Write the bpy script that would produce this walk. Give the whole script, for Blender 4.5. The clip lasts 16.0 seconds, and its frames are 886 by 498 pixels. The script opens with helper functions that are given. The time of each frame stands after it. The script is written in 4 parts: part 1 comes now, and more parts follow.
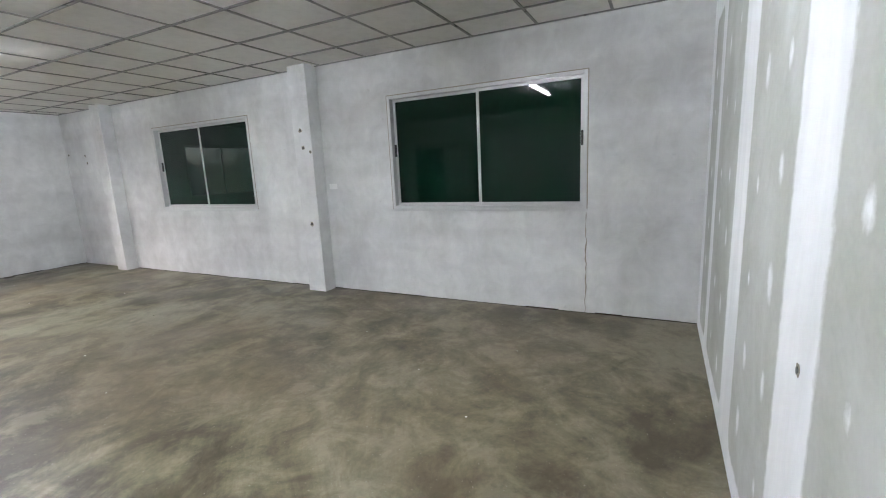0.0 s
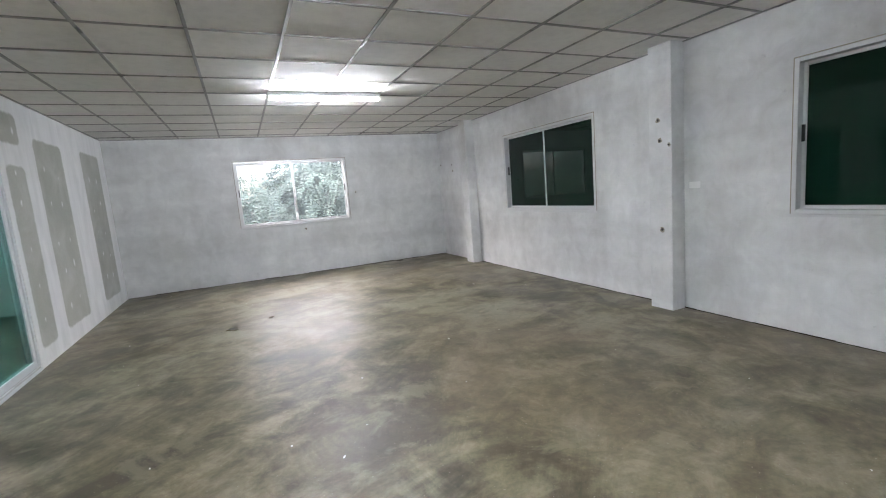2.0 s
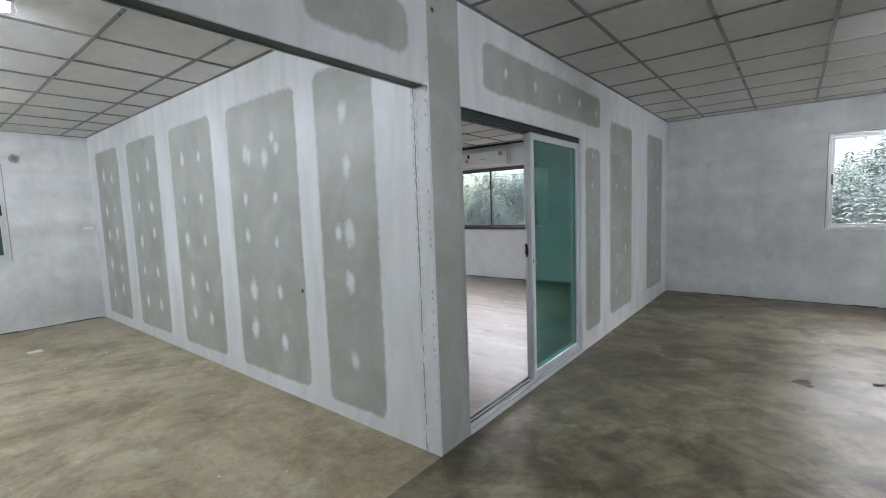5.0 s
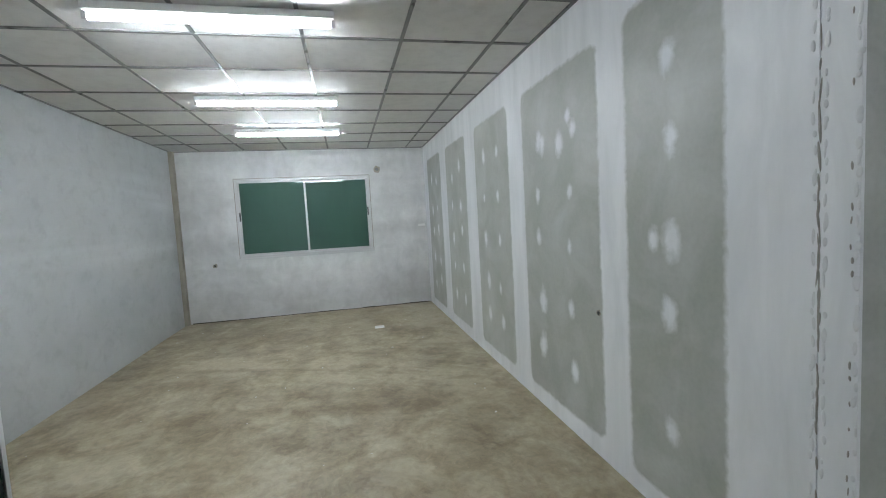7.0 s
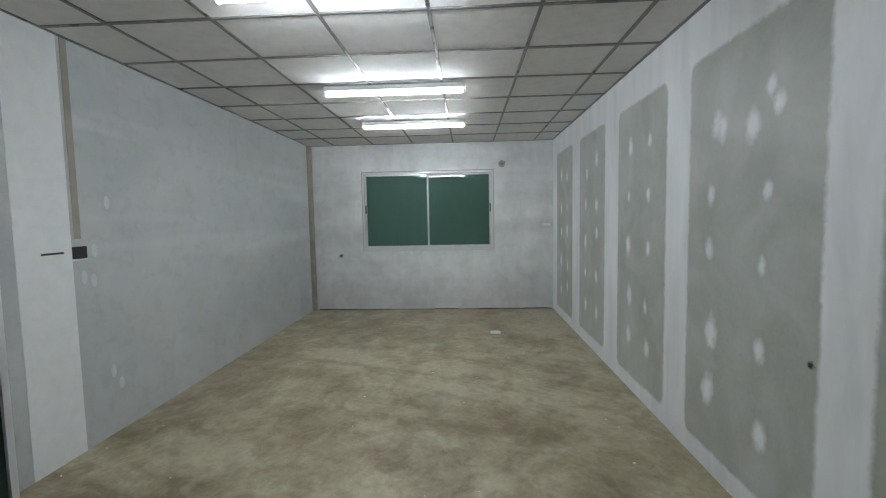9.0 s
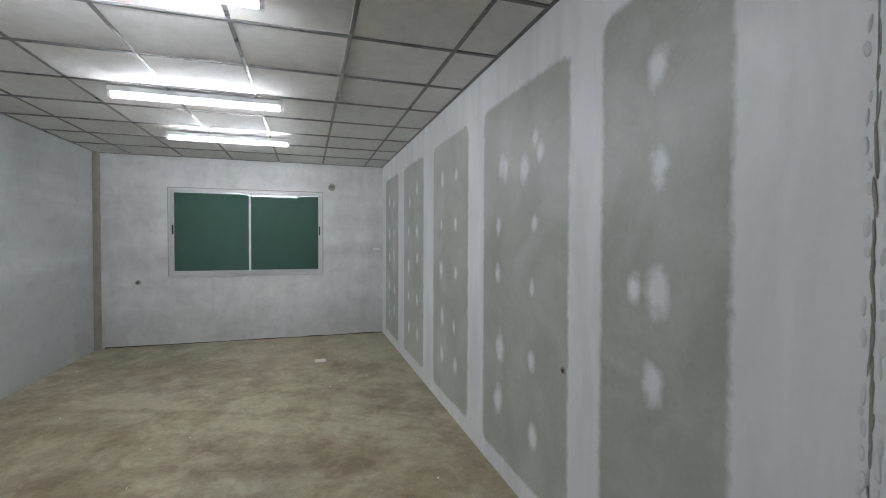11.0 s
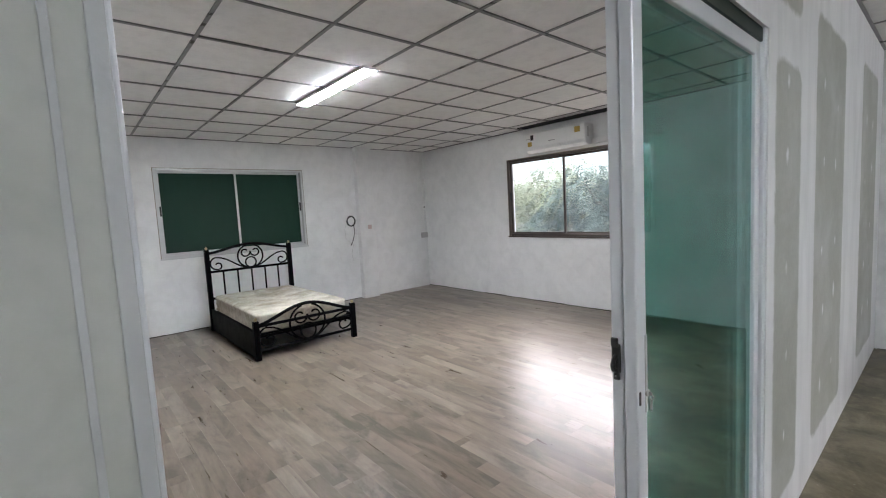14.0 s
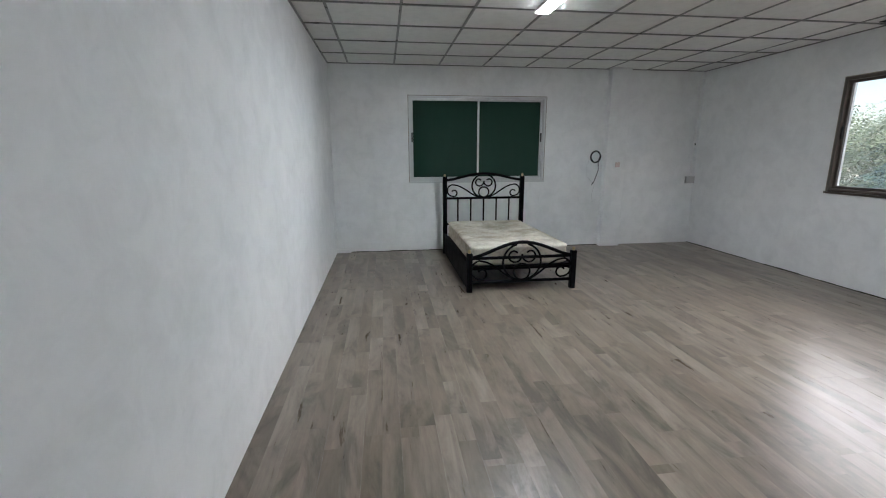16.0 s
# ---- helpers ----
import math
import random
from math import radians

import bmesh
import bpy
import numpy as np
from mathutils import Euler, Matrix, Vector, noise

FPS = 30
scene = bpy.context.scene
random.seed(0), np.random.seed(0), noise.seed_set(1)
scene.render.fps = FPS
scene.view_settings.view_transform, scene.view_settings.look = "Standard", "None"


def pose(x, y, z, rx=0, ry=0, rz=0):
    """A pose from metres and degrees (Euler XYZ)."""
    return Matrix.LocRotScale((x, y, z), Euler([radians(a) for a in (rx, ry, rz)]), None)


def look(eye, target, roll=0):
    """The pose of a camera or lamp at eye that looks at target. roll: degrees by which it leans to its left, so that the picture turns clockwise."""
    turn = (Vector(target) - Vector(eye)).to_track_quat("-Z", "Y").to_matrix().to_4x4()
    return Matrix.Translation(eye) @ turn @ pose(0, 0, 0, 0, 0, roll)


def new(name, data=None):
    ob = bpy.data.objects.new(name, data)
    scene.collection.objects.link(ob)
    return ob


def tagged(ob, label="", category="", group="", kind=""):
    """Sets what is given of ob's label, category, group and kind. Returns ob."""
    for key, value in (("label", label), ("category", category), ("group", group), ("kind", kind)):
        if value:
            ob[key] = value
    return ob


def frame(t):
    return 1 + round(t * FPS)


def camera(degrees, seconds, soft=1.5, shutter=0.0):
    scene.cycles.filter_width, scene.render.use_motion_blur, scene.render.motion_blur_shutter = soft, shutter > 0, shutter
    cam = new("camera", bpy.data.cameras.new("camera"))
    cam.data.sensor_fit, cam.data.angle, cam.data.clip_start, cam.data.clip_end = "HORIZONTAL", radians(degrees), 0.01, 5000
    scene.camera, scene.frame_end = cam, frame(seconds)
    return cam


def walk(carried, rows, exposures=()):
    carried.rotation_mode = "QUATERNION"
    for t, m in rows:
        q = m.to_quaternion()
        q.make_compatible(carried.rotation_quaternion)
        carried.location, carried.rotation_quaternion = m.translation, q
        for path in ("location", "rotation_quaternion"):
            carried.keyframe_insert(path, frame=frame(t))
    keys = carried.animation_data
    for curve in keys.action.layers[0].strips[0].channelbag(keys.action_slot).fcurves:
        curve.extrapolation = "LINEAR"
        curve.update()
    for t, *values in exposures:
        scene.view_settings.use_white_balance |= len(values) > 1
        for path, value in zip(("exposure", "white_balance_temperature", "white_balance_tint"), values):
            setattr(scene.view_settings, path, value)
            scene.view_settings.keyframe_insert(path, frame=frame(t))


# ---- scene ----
cam = camera(90.7, 16.0, soft=1.1)
PATH = [
    (0, (1.753, -3.609, 1.356), (3.508, -2.721, 0.993), -2.7),
    (0.5, (1.776, -3.546, 1.36), (3.431, -2.472, 1.028), -3.7),
    (1, (1.775, -3.438, 1.379), (3.206, -2.078, 1.061), -5.0),
    (1.5, (1.774, -3.221, 1.34), (2.927, -1.612, 1.051), -4.8),
    (2, (1.847, -3.007, 1.349), (2.659, -1.199, 1.082), -4.6),
    (2.5, (1.942, -2.777, 1.361), (2.375, -0.839, 1.12), -5.1),
    (3, (1.979, -2.579, 1.376), (1.994, -0.592, 1.148), -4.7),
    (3.5, (1.88, -2.347, 1.371), (1.542, -0.388, 1.152), -2.8),
    (4, (1.764, -2.132, 1.378), (1.097, -0.258, 1.169), -2.0),
    (6.5, (1.023, -1.398, 1.382), (-0.821, -0.64, 1.224), -3.1),
    (7, (0.878, -1.314, 1.398), (-1.07, -0.883, 1.247), -3.2),
    (7.5, (0.699, -1.286, 1.374), (-1.292, -1.167, 1.235), -2.4),
    (8, (0.541, -1.306, 1.384), (-1.449, -1.435, 1.231), -1.2),
    (10.5, (0.436, -1.2, 1.431), (-1.554, -1.003, 1.398), 0.1),
    (11, (0.49, -1.11, 1.414), (-1.419, -0.515, 1.374), 0.2),
    (11.5, (0.554, -0.9, 1.406), (-1.23, 0.002, 1.35), -0.1),
    (12, (0.631, -0.656, 1.4), (-1.017, 0.476, 1.329), -0.3),
    (12.5, (0.63, -0.454, 1.385), (-0.793, 0.948, 1.282), -0.3),
    (13, (0.555, -0.227, 1.392), (-0.706, 1.321, 1.266), -1.3),
    (13.5, (0.501, 0.006, 1.387), (-0.833, 1.49, 1.242), -2.5),
    (14, (0.428, 0.246, 1.4), (-1.09, 1.535, 1.225), -3.1),
    (14.5, (0.296, 0.451, 1.378), (-1.402, 1.479, 1.135), -3.3),
    (15, (0.148, 0.583, 1.375), (-1.678, 1.335, 1.06), -2.0),
    (15.5, (0.069, 0.679, 1.368), (-1.84, 1.137, 0.986), -0.2),
    (16, (0.056, 0.762, 1.362), (-1.881, 1.019, 0.935), -0.2),
]
EXPOSURES = [(0, 1.55, 6330, 13), (0.5, 1.55, 6330, 13), (1, 1.2, 6320, 13), (2, 1.38, 6300, 13), (3, 1.1, 6250, 13), (3.5, 1.25, 6230, 13), (4, 1.1, 6200, 12), (6.3, 0.78, 6150, 10), (7.5, 0.45, 6200, 7), (10.5, 0.25, 6280, 10), (11.5, 0.4, 6350, 12), (12, 0.6, 6400, 12), (12.5, 0.95, 6450, 13), (13.5, 1.2, 6450, 14), (14, 1.32, 6380, 13), (14.5, 1.2, 6240, 12), (16, 0.85, 6180, 9)]
walk(cam, [(t, look(e, g, r)) for t, e, g, r in PATH], EXPOSURES)
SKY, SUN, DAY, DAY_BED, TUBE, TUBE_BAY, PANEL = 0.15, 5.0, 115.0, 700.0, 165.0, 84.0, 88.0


# ---- world, sun, window light ----
world = bpy.data.worlds.new("world")
scene.world = world
world.use_nodes = True
wn = world.node_tree.nodes
sky = wn.new("ShaderNodeTexSky")
sky.sky_type, sky.sun_disc = "NISHITA", False
sky.sun_elevation, sky.sun_rotation = radians(74), radians(12)
sky.air_density, sky.dust_density = 1.0, 1.5
world.node_tree.links.new(sky.outputs["Color"], wn["Background"].inputs["Color"])
wn["Background"].inputs["Strength"].default_value = SKY

sun = new("sun", bpy.data.lights.new("sun", "SUN"))
sun.data.energy, sun.data.angle, sun.data.color = SUN, radians(5), (1.0, 0.95, 0.88)
sun.matrix_world = look((0.6, 2.8, 10.0), (0, 0, 0))


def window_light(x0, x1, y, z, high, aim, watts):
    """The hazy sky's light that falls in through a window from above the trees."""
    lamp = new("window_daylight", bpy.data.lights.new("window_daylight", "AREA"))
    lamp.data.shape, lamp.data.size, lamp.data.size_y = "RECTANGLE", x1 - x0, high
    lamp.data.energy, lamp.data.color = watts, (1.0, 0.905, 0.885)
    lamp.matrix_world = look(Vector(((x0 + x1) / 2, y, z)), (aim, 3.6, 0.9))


# ---- plan ----
WEST, EAST, NORTH = -6.18, 5.725, 5.48
SOUTH, BAY_SOUTH = -3.905, -3.68
TOP = 2.522
BED_Z = -0.02
WIN_Z0, WIN_Z1 = 0.952, 2.105
DOOR_Y0, DOOR_Y1, DOOR_Z = 0.282, 2.10, 1.95
BAY_Y, HEAD_Z = -2.045, 2.01
EAST_WINDOWS = ((-3.02, -1.032), (1.03, 2.985))
TREE_WINDOW = (1.81, 3.755)
BED_WINDOW = (-4.10, -2.135)
BAY_WINDOW = (-2.87, -0.886)
BEDROOM_WEST_WINDOW = (1.12, 3.07)

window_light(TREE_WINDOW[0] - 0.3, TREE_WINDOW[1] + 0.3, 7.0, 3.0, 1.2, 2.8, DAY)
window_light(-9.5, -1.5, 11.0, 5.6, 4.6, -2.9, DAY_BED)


# ---- materials ----
class Mat:
    """A small builder of node materials."""

    def __init__(self, name, rough=0.6, metal=0.0, spec=0.5):
        self.m = bpy.data.materials.new(name)
        self.m.use_nodes = True
        self.t = self.m.node_tree
        self.p = self.t.nodes["Principled BSDF"]
        self.p.inputs["Roughness"].default_value = rough
        self.p.inputs["Metallic"].default_value = metal
        self.p.inputs["Specular IOR Level"].default_value = spec
        self.co = self.t.nodes.new("ShaderNodeTexCoord").outputs["Object"]

    def put(self, name, value):
        s = self.p.inputs[name]
        if isinstance(value, bpy.types.NodeSocket):
            self.t.links.new(value, s)
        else:
            s.default_value = value
        return self

    def feed(self, node, key, value):
        if isinstance(value, bpy.types.NodeSocket):
            self.t.links.new(value, node.inputs[key])
        else:
            node.inputs[key].default_value = value

    def scaled(self, sx, sy, sz, rz=0.0, co=None):
        n = self.t.nodes.new("ShaderNodeMapping")
        n.inputs["Scale"].default_value = (sx, sy, sz)
        n.inputs["Rotation"].default_value = (0, 0, radians(rz))
        self.t.links.new(co or self.co, n.inputs["Vector"])
        return n.outputs["Vector"]

    def noise(self, scale, detail=4.0, rough=0.55, warp=0.0, co=None):
        n = self.t.nodes.new("ShaderNodeTexNoise")
        n.inputs["Scale"].default_value, n.inputs["Detail"].default_value = scale, detail
        n.inputs["Roughness"].default_value, n.inputs["Distortion"].default_value = rough, warp
        self.t.links.new(co or self.co, n.inputs["Vector"])
        return n.outputs["Fac"]

    def ramp(self, fac, *stops):
        n = self.t.nodes.new("ShaderNodeValToRGB")
        e = n.color_ramp.elements
        while len(e) < len(stops):
            e.new(0.5)
        for k, (pos, c) in zip(e, stops):
            k.position = pos
            k.color = (*c, 1) if isinstance(c, tuple) else (c, c, c, 1)
        self.t.links.new(fac, n.inputs["Fac"])
        return n.outputs["Color"]

    def mix(self, fac, a, b, how="MIX"):
        n = self.t.nodes.new("ShaderNodeMixRGB")
        n.blend_type = how
        for k, v in (("Fac", fac), ("Color1", a), ("Color2", b)):
            if isinstance(v, tuple):
                v = (*v, 1)
            self.feed(n, k, v)
        return n.outputs["Color"]

    def math(self, how, a, b=0.0):
        n = self.t.nodes.new("ShaderNodeMath")
        n.operation = how
        self.feed(n, 0, a)
        self.feed(n, 1, b)
        return n.outputs["Value"]

    def attr(self, name):
        n = self.t.nodes.new("ShaderNodeAttribute")
        n.attribute_name = name
        return n.outputs["Fac"]

    def random(self):
        return self.t.nodes.new("ShaderNodeObjectInfo").outputs["Random"]

    def bump(self, height, strength=0.3, distance=0.002):
        n = self.t.nodes.new("ShaderNodeBump")
        n.inputs["Strength"].default_value, n.inputs["Distance"].default_value = strength, distance
        self.t.links.new(height, n.inputs["Height"])
        self.t.links.new(n.outputs["Normal"], self.p.inputs["Normal"])
        return self


def plain(name, color, rough=0.5, metal=0.0, vary=0.12, scale=9.0, bump=0.1, spec=0.5):
    """A nearly even surface with faint blotches and grain."""
    m = Mat(name, rough, metal, spec)
    n = m.noise(scale, 5)
    dark = tuple(c * (1 - vary) for c in color)
    m.put("Base Color", m.mix(n, dark, tuple(min(1, c * (1 + vary)) for c in color)))
    m.put("Roughness", m.math("ADD", m.math("MULTIPLY", n, 0.2), rough - 0.1))
    m.bump(m.noise(scale * 25, 3), bump, 0.001)
    return m.m


def raw_plaster():
    m = Mat("raw_plaster", 0.85, spec=0.25)
    big = m.ramp(m.noise(0.9, 5, 0.6, 0.4), (0.3, (0.63, 0.635, 0.628)), (0.7, (0.81, 0.815, 0.808)))
    blot = m.ramp(m.noise(5.0, 6, 0.65, 0.5), (0.35, 0.84), (0.7, 1.0))
    c = m.mix(1.0, big, blot, "MULTIPLY")
    streak = m.ramp(m.noise(1.3, 5, 0.6, 0.3, m.scaled(2.2, 2.2, 0.35)), (0.3, 0.88), (0.62, 1.0))
    c = m.mix(0.8, c, streak, "MULTIPLY")
    lifts = m.ramp(m.noise(1.0, 3, 0.5, 0.2, m.scaled(0.12, 0.12, 2.2)), (0.36, 0.86), (0.62, 1.06))
    c = m.mix(0.8, c, lifts, "MULTIPLY")
    grime = m.ramp(m.noise(14, 6, 0.7), (0.24, 0.62), (0.36, 1.0))
    c = m.mix(0.5, c, grime, "MULTIPLY")
    m.put("Base Color", c)
    m.bump(m.mix(0.5, m.noise(6, 6, 0.6), m.noise(70, 4)), 0.35, 0.004)
    return m.m


def skim_plaster():
    """Smooth grey skim coat with trowel bands and pale patches."""
    m = Mat("grey_skim_plaster", 0.6, spec=0.35)
    c = m.ramp(m.noise(0.8, 5, 0.6, 0.5), (0.3, (0.41, 0.43, 0.43)), (0.7, (0.52, 0.535, 0.535)))
    lifts = m.ramp(m.noise(1.0, 4, 0.55, 0.3, m.scaled(0.15, 0.15, 1.6)), (0.52, 0.0), (0.66, 0.35))
    c = m.mix(lifts, c, (0.70, 0.715, 0.72))
    c = m.mix(0.6, c, m.ramp(m.noise(7, 6, 0.7, 0.4), (0.28, 0.78), (0.5, 1.0)), "MULTIPLY")
    m.put("Base Color", c)
    m.bump(m.mix(0.5, m.noise(5, 5, 0.6), m.noise(80, 3)), 0.2, 0.003)
    return m.m


def white_paint():
    m = Mat("white_wall_paint", 0.6, spec=0.35)
    c = m.ramp(m.noise(1.1, 4, 0.55, 0.3), (0.3, (0.76, 0.765, 0.76)), (0.7, (0.855, 0.855, 0.85)))
    smudge = m.ramp(m.noise(3.1, 6, 0.7, 0.6), (0.24, 0.86), (0.36, 1.0))
    mottle = m.ramp(m.noise(5.5, 6, 0.68, 0.5), (0.34, 0.90), (0.58, 1.0))
    c = m.mix(0.8, c, mottle, "MULTIPLY")
    m.put("Base Color", m.mix(0.8, c, smudge, "MULTIPLY"))
    m.bump(m.mix(0.4, m.noise(9, 4), m.noise(120, 3)), 0.15, 0.002)
    return m.m


def gypsum():
    """Grey plasterboard paper with white jointing compound where the filler attribute says so."""
    m = Mat("gypsum_board", 0.7, spec=0.4)
    ragged = m.math("MULTIPLY", m.math("SUBTRACT", m.noise(13, 6, 0.65, 0.4), 0.5), 0.7)
    fac = m.ramp(m.math("ADD", m.attr("filler"), ragged), (0.30, 0.0), (0.66, 1.0))
    board = m.ramp(m.noise(1.6, 5, 0.6, 0.3, m.scaled(1, 1, 0.5)), (0.3, (0.375, 0.39, 0.345)), (0.7, (0.455, 0.468, 0.425)))
    speck = m.ramp(m.noise(45, 3), (0.3, 0.93), (0.6, 1.0))
    board = m.mix(1.0, board, speck, "MULTIPLY")
    wipe = m.noise(4.0, 5, 0.6, 0.5, m.scaled(1.5, 1.5, 0.3))
    comp = m.ramp(wipe, (0.28, (0.72, 0.735, 0.74)), (0.62, (0.86, 0.87, 0.88)))
    haze = m.ramp(m.noise(2.4, 5, 0.6, 0.6), (0.42, 0.0), (0.75, 0.32))
    fac2 = m.mix(1.0, fac, haze, "LIGHTEN")
    m.put("Base Color", m.mix(fac2, board, comp))
    m.put("Roughness", m.ramp(m.noise(3, 4), (0.3, 0.38), (0.7, 0.56)))
    m.bump(m.mix(0.6, m.noise(30, 5), fac), 0.35, 0.003)
    return m.m


def trowel_arcs(m, cx, cy, across, along):
    """Noise drawn out along circles round a point, as a trowel's sweep leaves it."""
    off = m.t.nodes.new("ShaderNodeVectorMath")
    off.operation = "SUBTRACT"
    m.t.links.new(m.co, off.inputs[0])
    off.inputs[1].default_value = (cx, cy, 0)
    sep = m.t.nodes.new("ShaderNodeSeparateXYZ")
    m.t.links.new(off.outputs[0], sep.inputs[0])
    x, y = sep.outputs["X"], sep.outputs["Y"]
    r = m.math("SQRT", m.math("ADD", m.math("MULTIPLY", x, x), m.math("MULTIPLY", y, y)))
    comb = m.t.nodes.new("ShaderNodeCombineXYZ")
    m.feed(comb, "X", m.math("MULTIPLY", m.math("ARCTAN2", y, x), along))
    m.feed(comb, "Y", m.math("MULTIPLY", r, across))
    return m.noise(1.0, 8, 0.68, 0.9, comb.outputs[0])


def concrete(name, tints, gloss):
    """Power-trowelled floor: sweeping arcs, clouds, grit."""
    m = Mat(name, 0.4, spec=0.36)
    warp = m.noise(0.55, 3, 0.5, 0.0)
    swirl = m.noise(0.8, 8, 0.62, 1.2, m.scaled(1.0, 1.15, 1, 41))
    cloud = m.noise(0.45, 4, 0.6, 0.8)
    near, far = trowel_arcs(m, 5.0, -4.7, 1.8, 3.7), trowel_arcs(m, -1.6, 3.3, 1.6, 4.9)
    arcs = m.mix(m.ramp(m.noise(0.5, 2, 0.5, 0.6), (0.44, 0.0), (0.56, 1.0)), near, far)
    dabs = m.noise(3.4, 7, 0.66, 0.7)
    f = m.math("ADD", m.math("ADD", m.math("MULTIPLY", swirl, 0.36), m.math("MULTIPLY", arcs, 0.34)), m.math("MULTIPLY", dabs, 0.30))
    c = m.ramp(f, (0.43, tints[0]), (0.472, tints[1]), (0.512, tints[2]), (0.555, tints[3]))
    c = m.mix(m.ramp(cloud, (0.44, 0.0), (0.7, 0.6)), c, tints[4])
    fine = m.ramp(m.noise(17, 6, 0.7, 0.8), (0.32, 0.6), (0.6, 1.1))
    c = m.mix(0.55, c, fine, "MULTIPLY")
    patch = m.ramp(m.noise(2.3, 7, 0.66, 0.5), (0.56, 0.0), (0.63, 0.45))
    c = m.mix(patch, c, tints[3])
    spots = m.ramp(m.noise(60, 2, 0.5), (0.70, 0.0), (0.74, 1.0))
    c = m.mix(m.math("MULTIPLY", spots, 0.3), c, (0.5, 0.48, 0.44))
    m.put("Base Color", c)
    m.put("Roughness", m.ramp(m.mix(0.5, m.noise(1.6, 5), warp), (0.35, gloss), (0.65, gloss + 0.24)))
    m.bump(m.mix(0.5, m.noise(4, 6, 0.6, 1.5), m.noise(55, 4)), 0.22, 0.003)
    return m.m


def vinyl_plank():
    """Two printed strips a plank, each cut into staves of its own tone."""
    m = Mat("vinyl_plank", 0.3, spec=0.5)
    r = m.random()
    sep = m.t.nodes.new("ShaderNodeSeparateXYZ")
    m.t.links.new(m.co, sep.inputs[0])
    strip = m.math("FLOOR", m.math("MULTIPLY", sep.outputs["Y"], 1 / 0.092))
    key = m.math("ADD", m.math("MULTIPLY", r, 91.0), m.math("MULTIPLY", strip, 17.3))
    stave = m.math("FLOOR", m.math("ADD", m.math("MULTIPLY", sep.outputs["X"], 0.85), m.math("MULTIPLY", key, 0.37)))
    comb = m.t.nodes.new("ShaderNodeCombineXYZ")
    m.feed(comb, "X", key)
    m.feed(comb, "Y", stave)
    white = m.t.nodes.new("ShaderNodeTexWhiteNoise")
    m.t.links.new(comb.outputs[0], white.inputs["Vector"])
    tone = white.outputs["Value"]
    base = m.ramp(tone, (0.0, (0.150, 0.119, 0.090)), (0.3, (0.180, 0.146, 0.113)), (0.65, (0.206, 0.169, 0.133)), (1.0, (0.245, 0.205, 0.165)))
    shift = m.t.nodes.new("ShaderNodeVectorMath")
    m.t.links.new(m.co, shift.inputs[0])
    off = m.t.nodes.new("ShaderNodeCombineXYZ")
    for k in ("X", "Y", "Z"):
        m.feed(off, k, m.math("ADD", m.math("MULTIPLY", tone, 23.0), m.math("MULTIPLY", r, 37.0)))
    m.t.links.new(off.outputs[0], shift.inputs[1])
    co = shift.outputs[0]
    grain = m.noise(3.0, 8, 0.68, 0.8, m.scaled(0.6, 5, 1, 0, co))
    c = m.mix(0.8, base, m.ramp(grain, (0.32, 0.68), (0.5, 1.0), (0.66, 1.22)), "MULTIPLY")
    bands = m.noise(1.0, 5, 0.66, 0.6, m.scaled(1.6, 4.5, 1, 0, co))
    c = m.mix(0.85, c, m.ramp(bands, (0.38, 0.52), (0.48, 0.92), (0.62, 1.2)), "MULTIPLY")
    m.put("Base Color", c)
    m.put("Roughness", m.ramp(grain, (0.3, 0.26), (0.7, 0.38)))
    m.bump(m.mix(0.6, grain, bands), 0.32, 0.003)
    return m.m


def ceiling_board():
    m = Mat("ceiling_board", 0.8, spec=0.25)
    c = m.ramp(m.noise(0.8, 4), (0.3, (0.74, 0.73, 0.715)), (0.7, (0.82, 0.81, 0.795)))
    m.put("Base Color", m.mix(0.5, c, m.ramp(m.noise(11, 6, 0.7), (0.3, 0.8), (0.55, 1.0)), "MULTIPLY"))
    m.bump(m.noise(150, 3), 0.25, 0.001)
    return m.m


def film_glass(name, color):
    """Window glass with an opaque green film: coloured sheet under a polished face."""
    m = Mat(name, 0.45, spec=0.5)
    n = m.noise(1.2, 5, 0.6, 0.4, m.scaled(1.5, 1.5, 0.5))
    m.put("Base Color", m.mix(n, tuple(c * 0.82 for c in color), tuple(c * 1.15 for c in color)))
    m.put("Coat Weight", 1.0).put("Coat Roughness", 0.02).put("Coat IOR", 1.33)
    m.put("Specular IOR Level", 0.0)
    return m.m


def clear_glass(name, color, rough=0.0):
    m = Mat(name, rough)
    m.put("Base Color", (*color, 1)).put("Transmission Weight", 1.0).put("IOR", 1.45)
    return m.m


def hazy_glass(name):
    """Clear window glass with a faint translucent veil mixed in for the overexposed outdoor haze."""
    m = Mat(name, 0.0)
    m.put("Base Color", (0.97, 0.99, 0.98, 1)).put("Transmission Weight", 1.0).put("IOR", 1.45)
    veil = m.t.nodes.new("ShaderNodeBsdfTranslucent")
    veil.inputs["Color"].default_value = (0.82, 0.88, 0.95, 1)
    mix = m.t.nodes.new("ShaderNodeMixShader")
    m.feed(mix, 0, m.math("ADD", m.math("MULTIPLY", m.noise(2.5, 5, 0.65), 0.018), 0.009))
    m.t.links.new(m.p.outputs[0], mix.inputs[1])
    m.t.links.new(veil.outputs[0], mix.inputs[2])
    m.t.links.new(mix.outputs[0], m.t.nodes["Material Output"].inputs["Surface"])
    return m.m


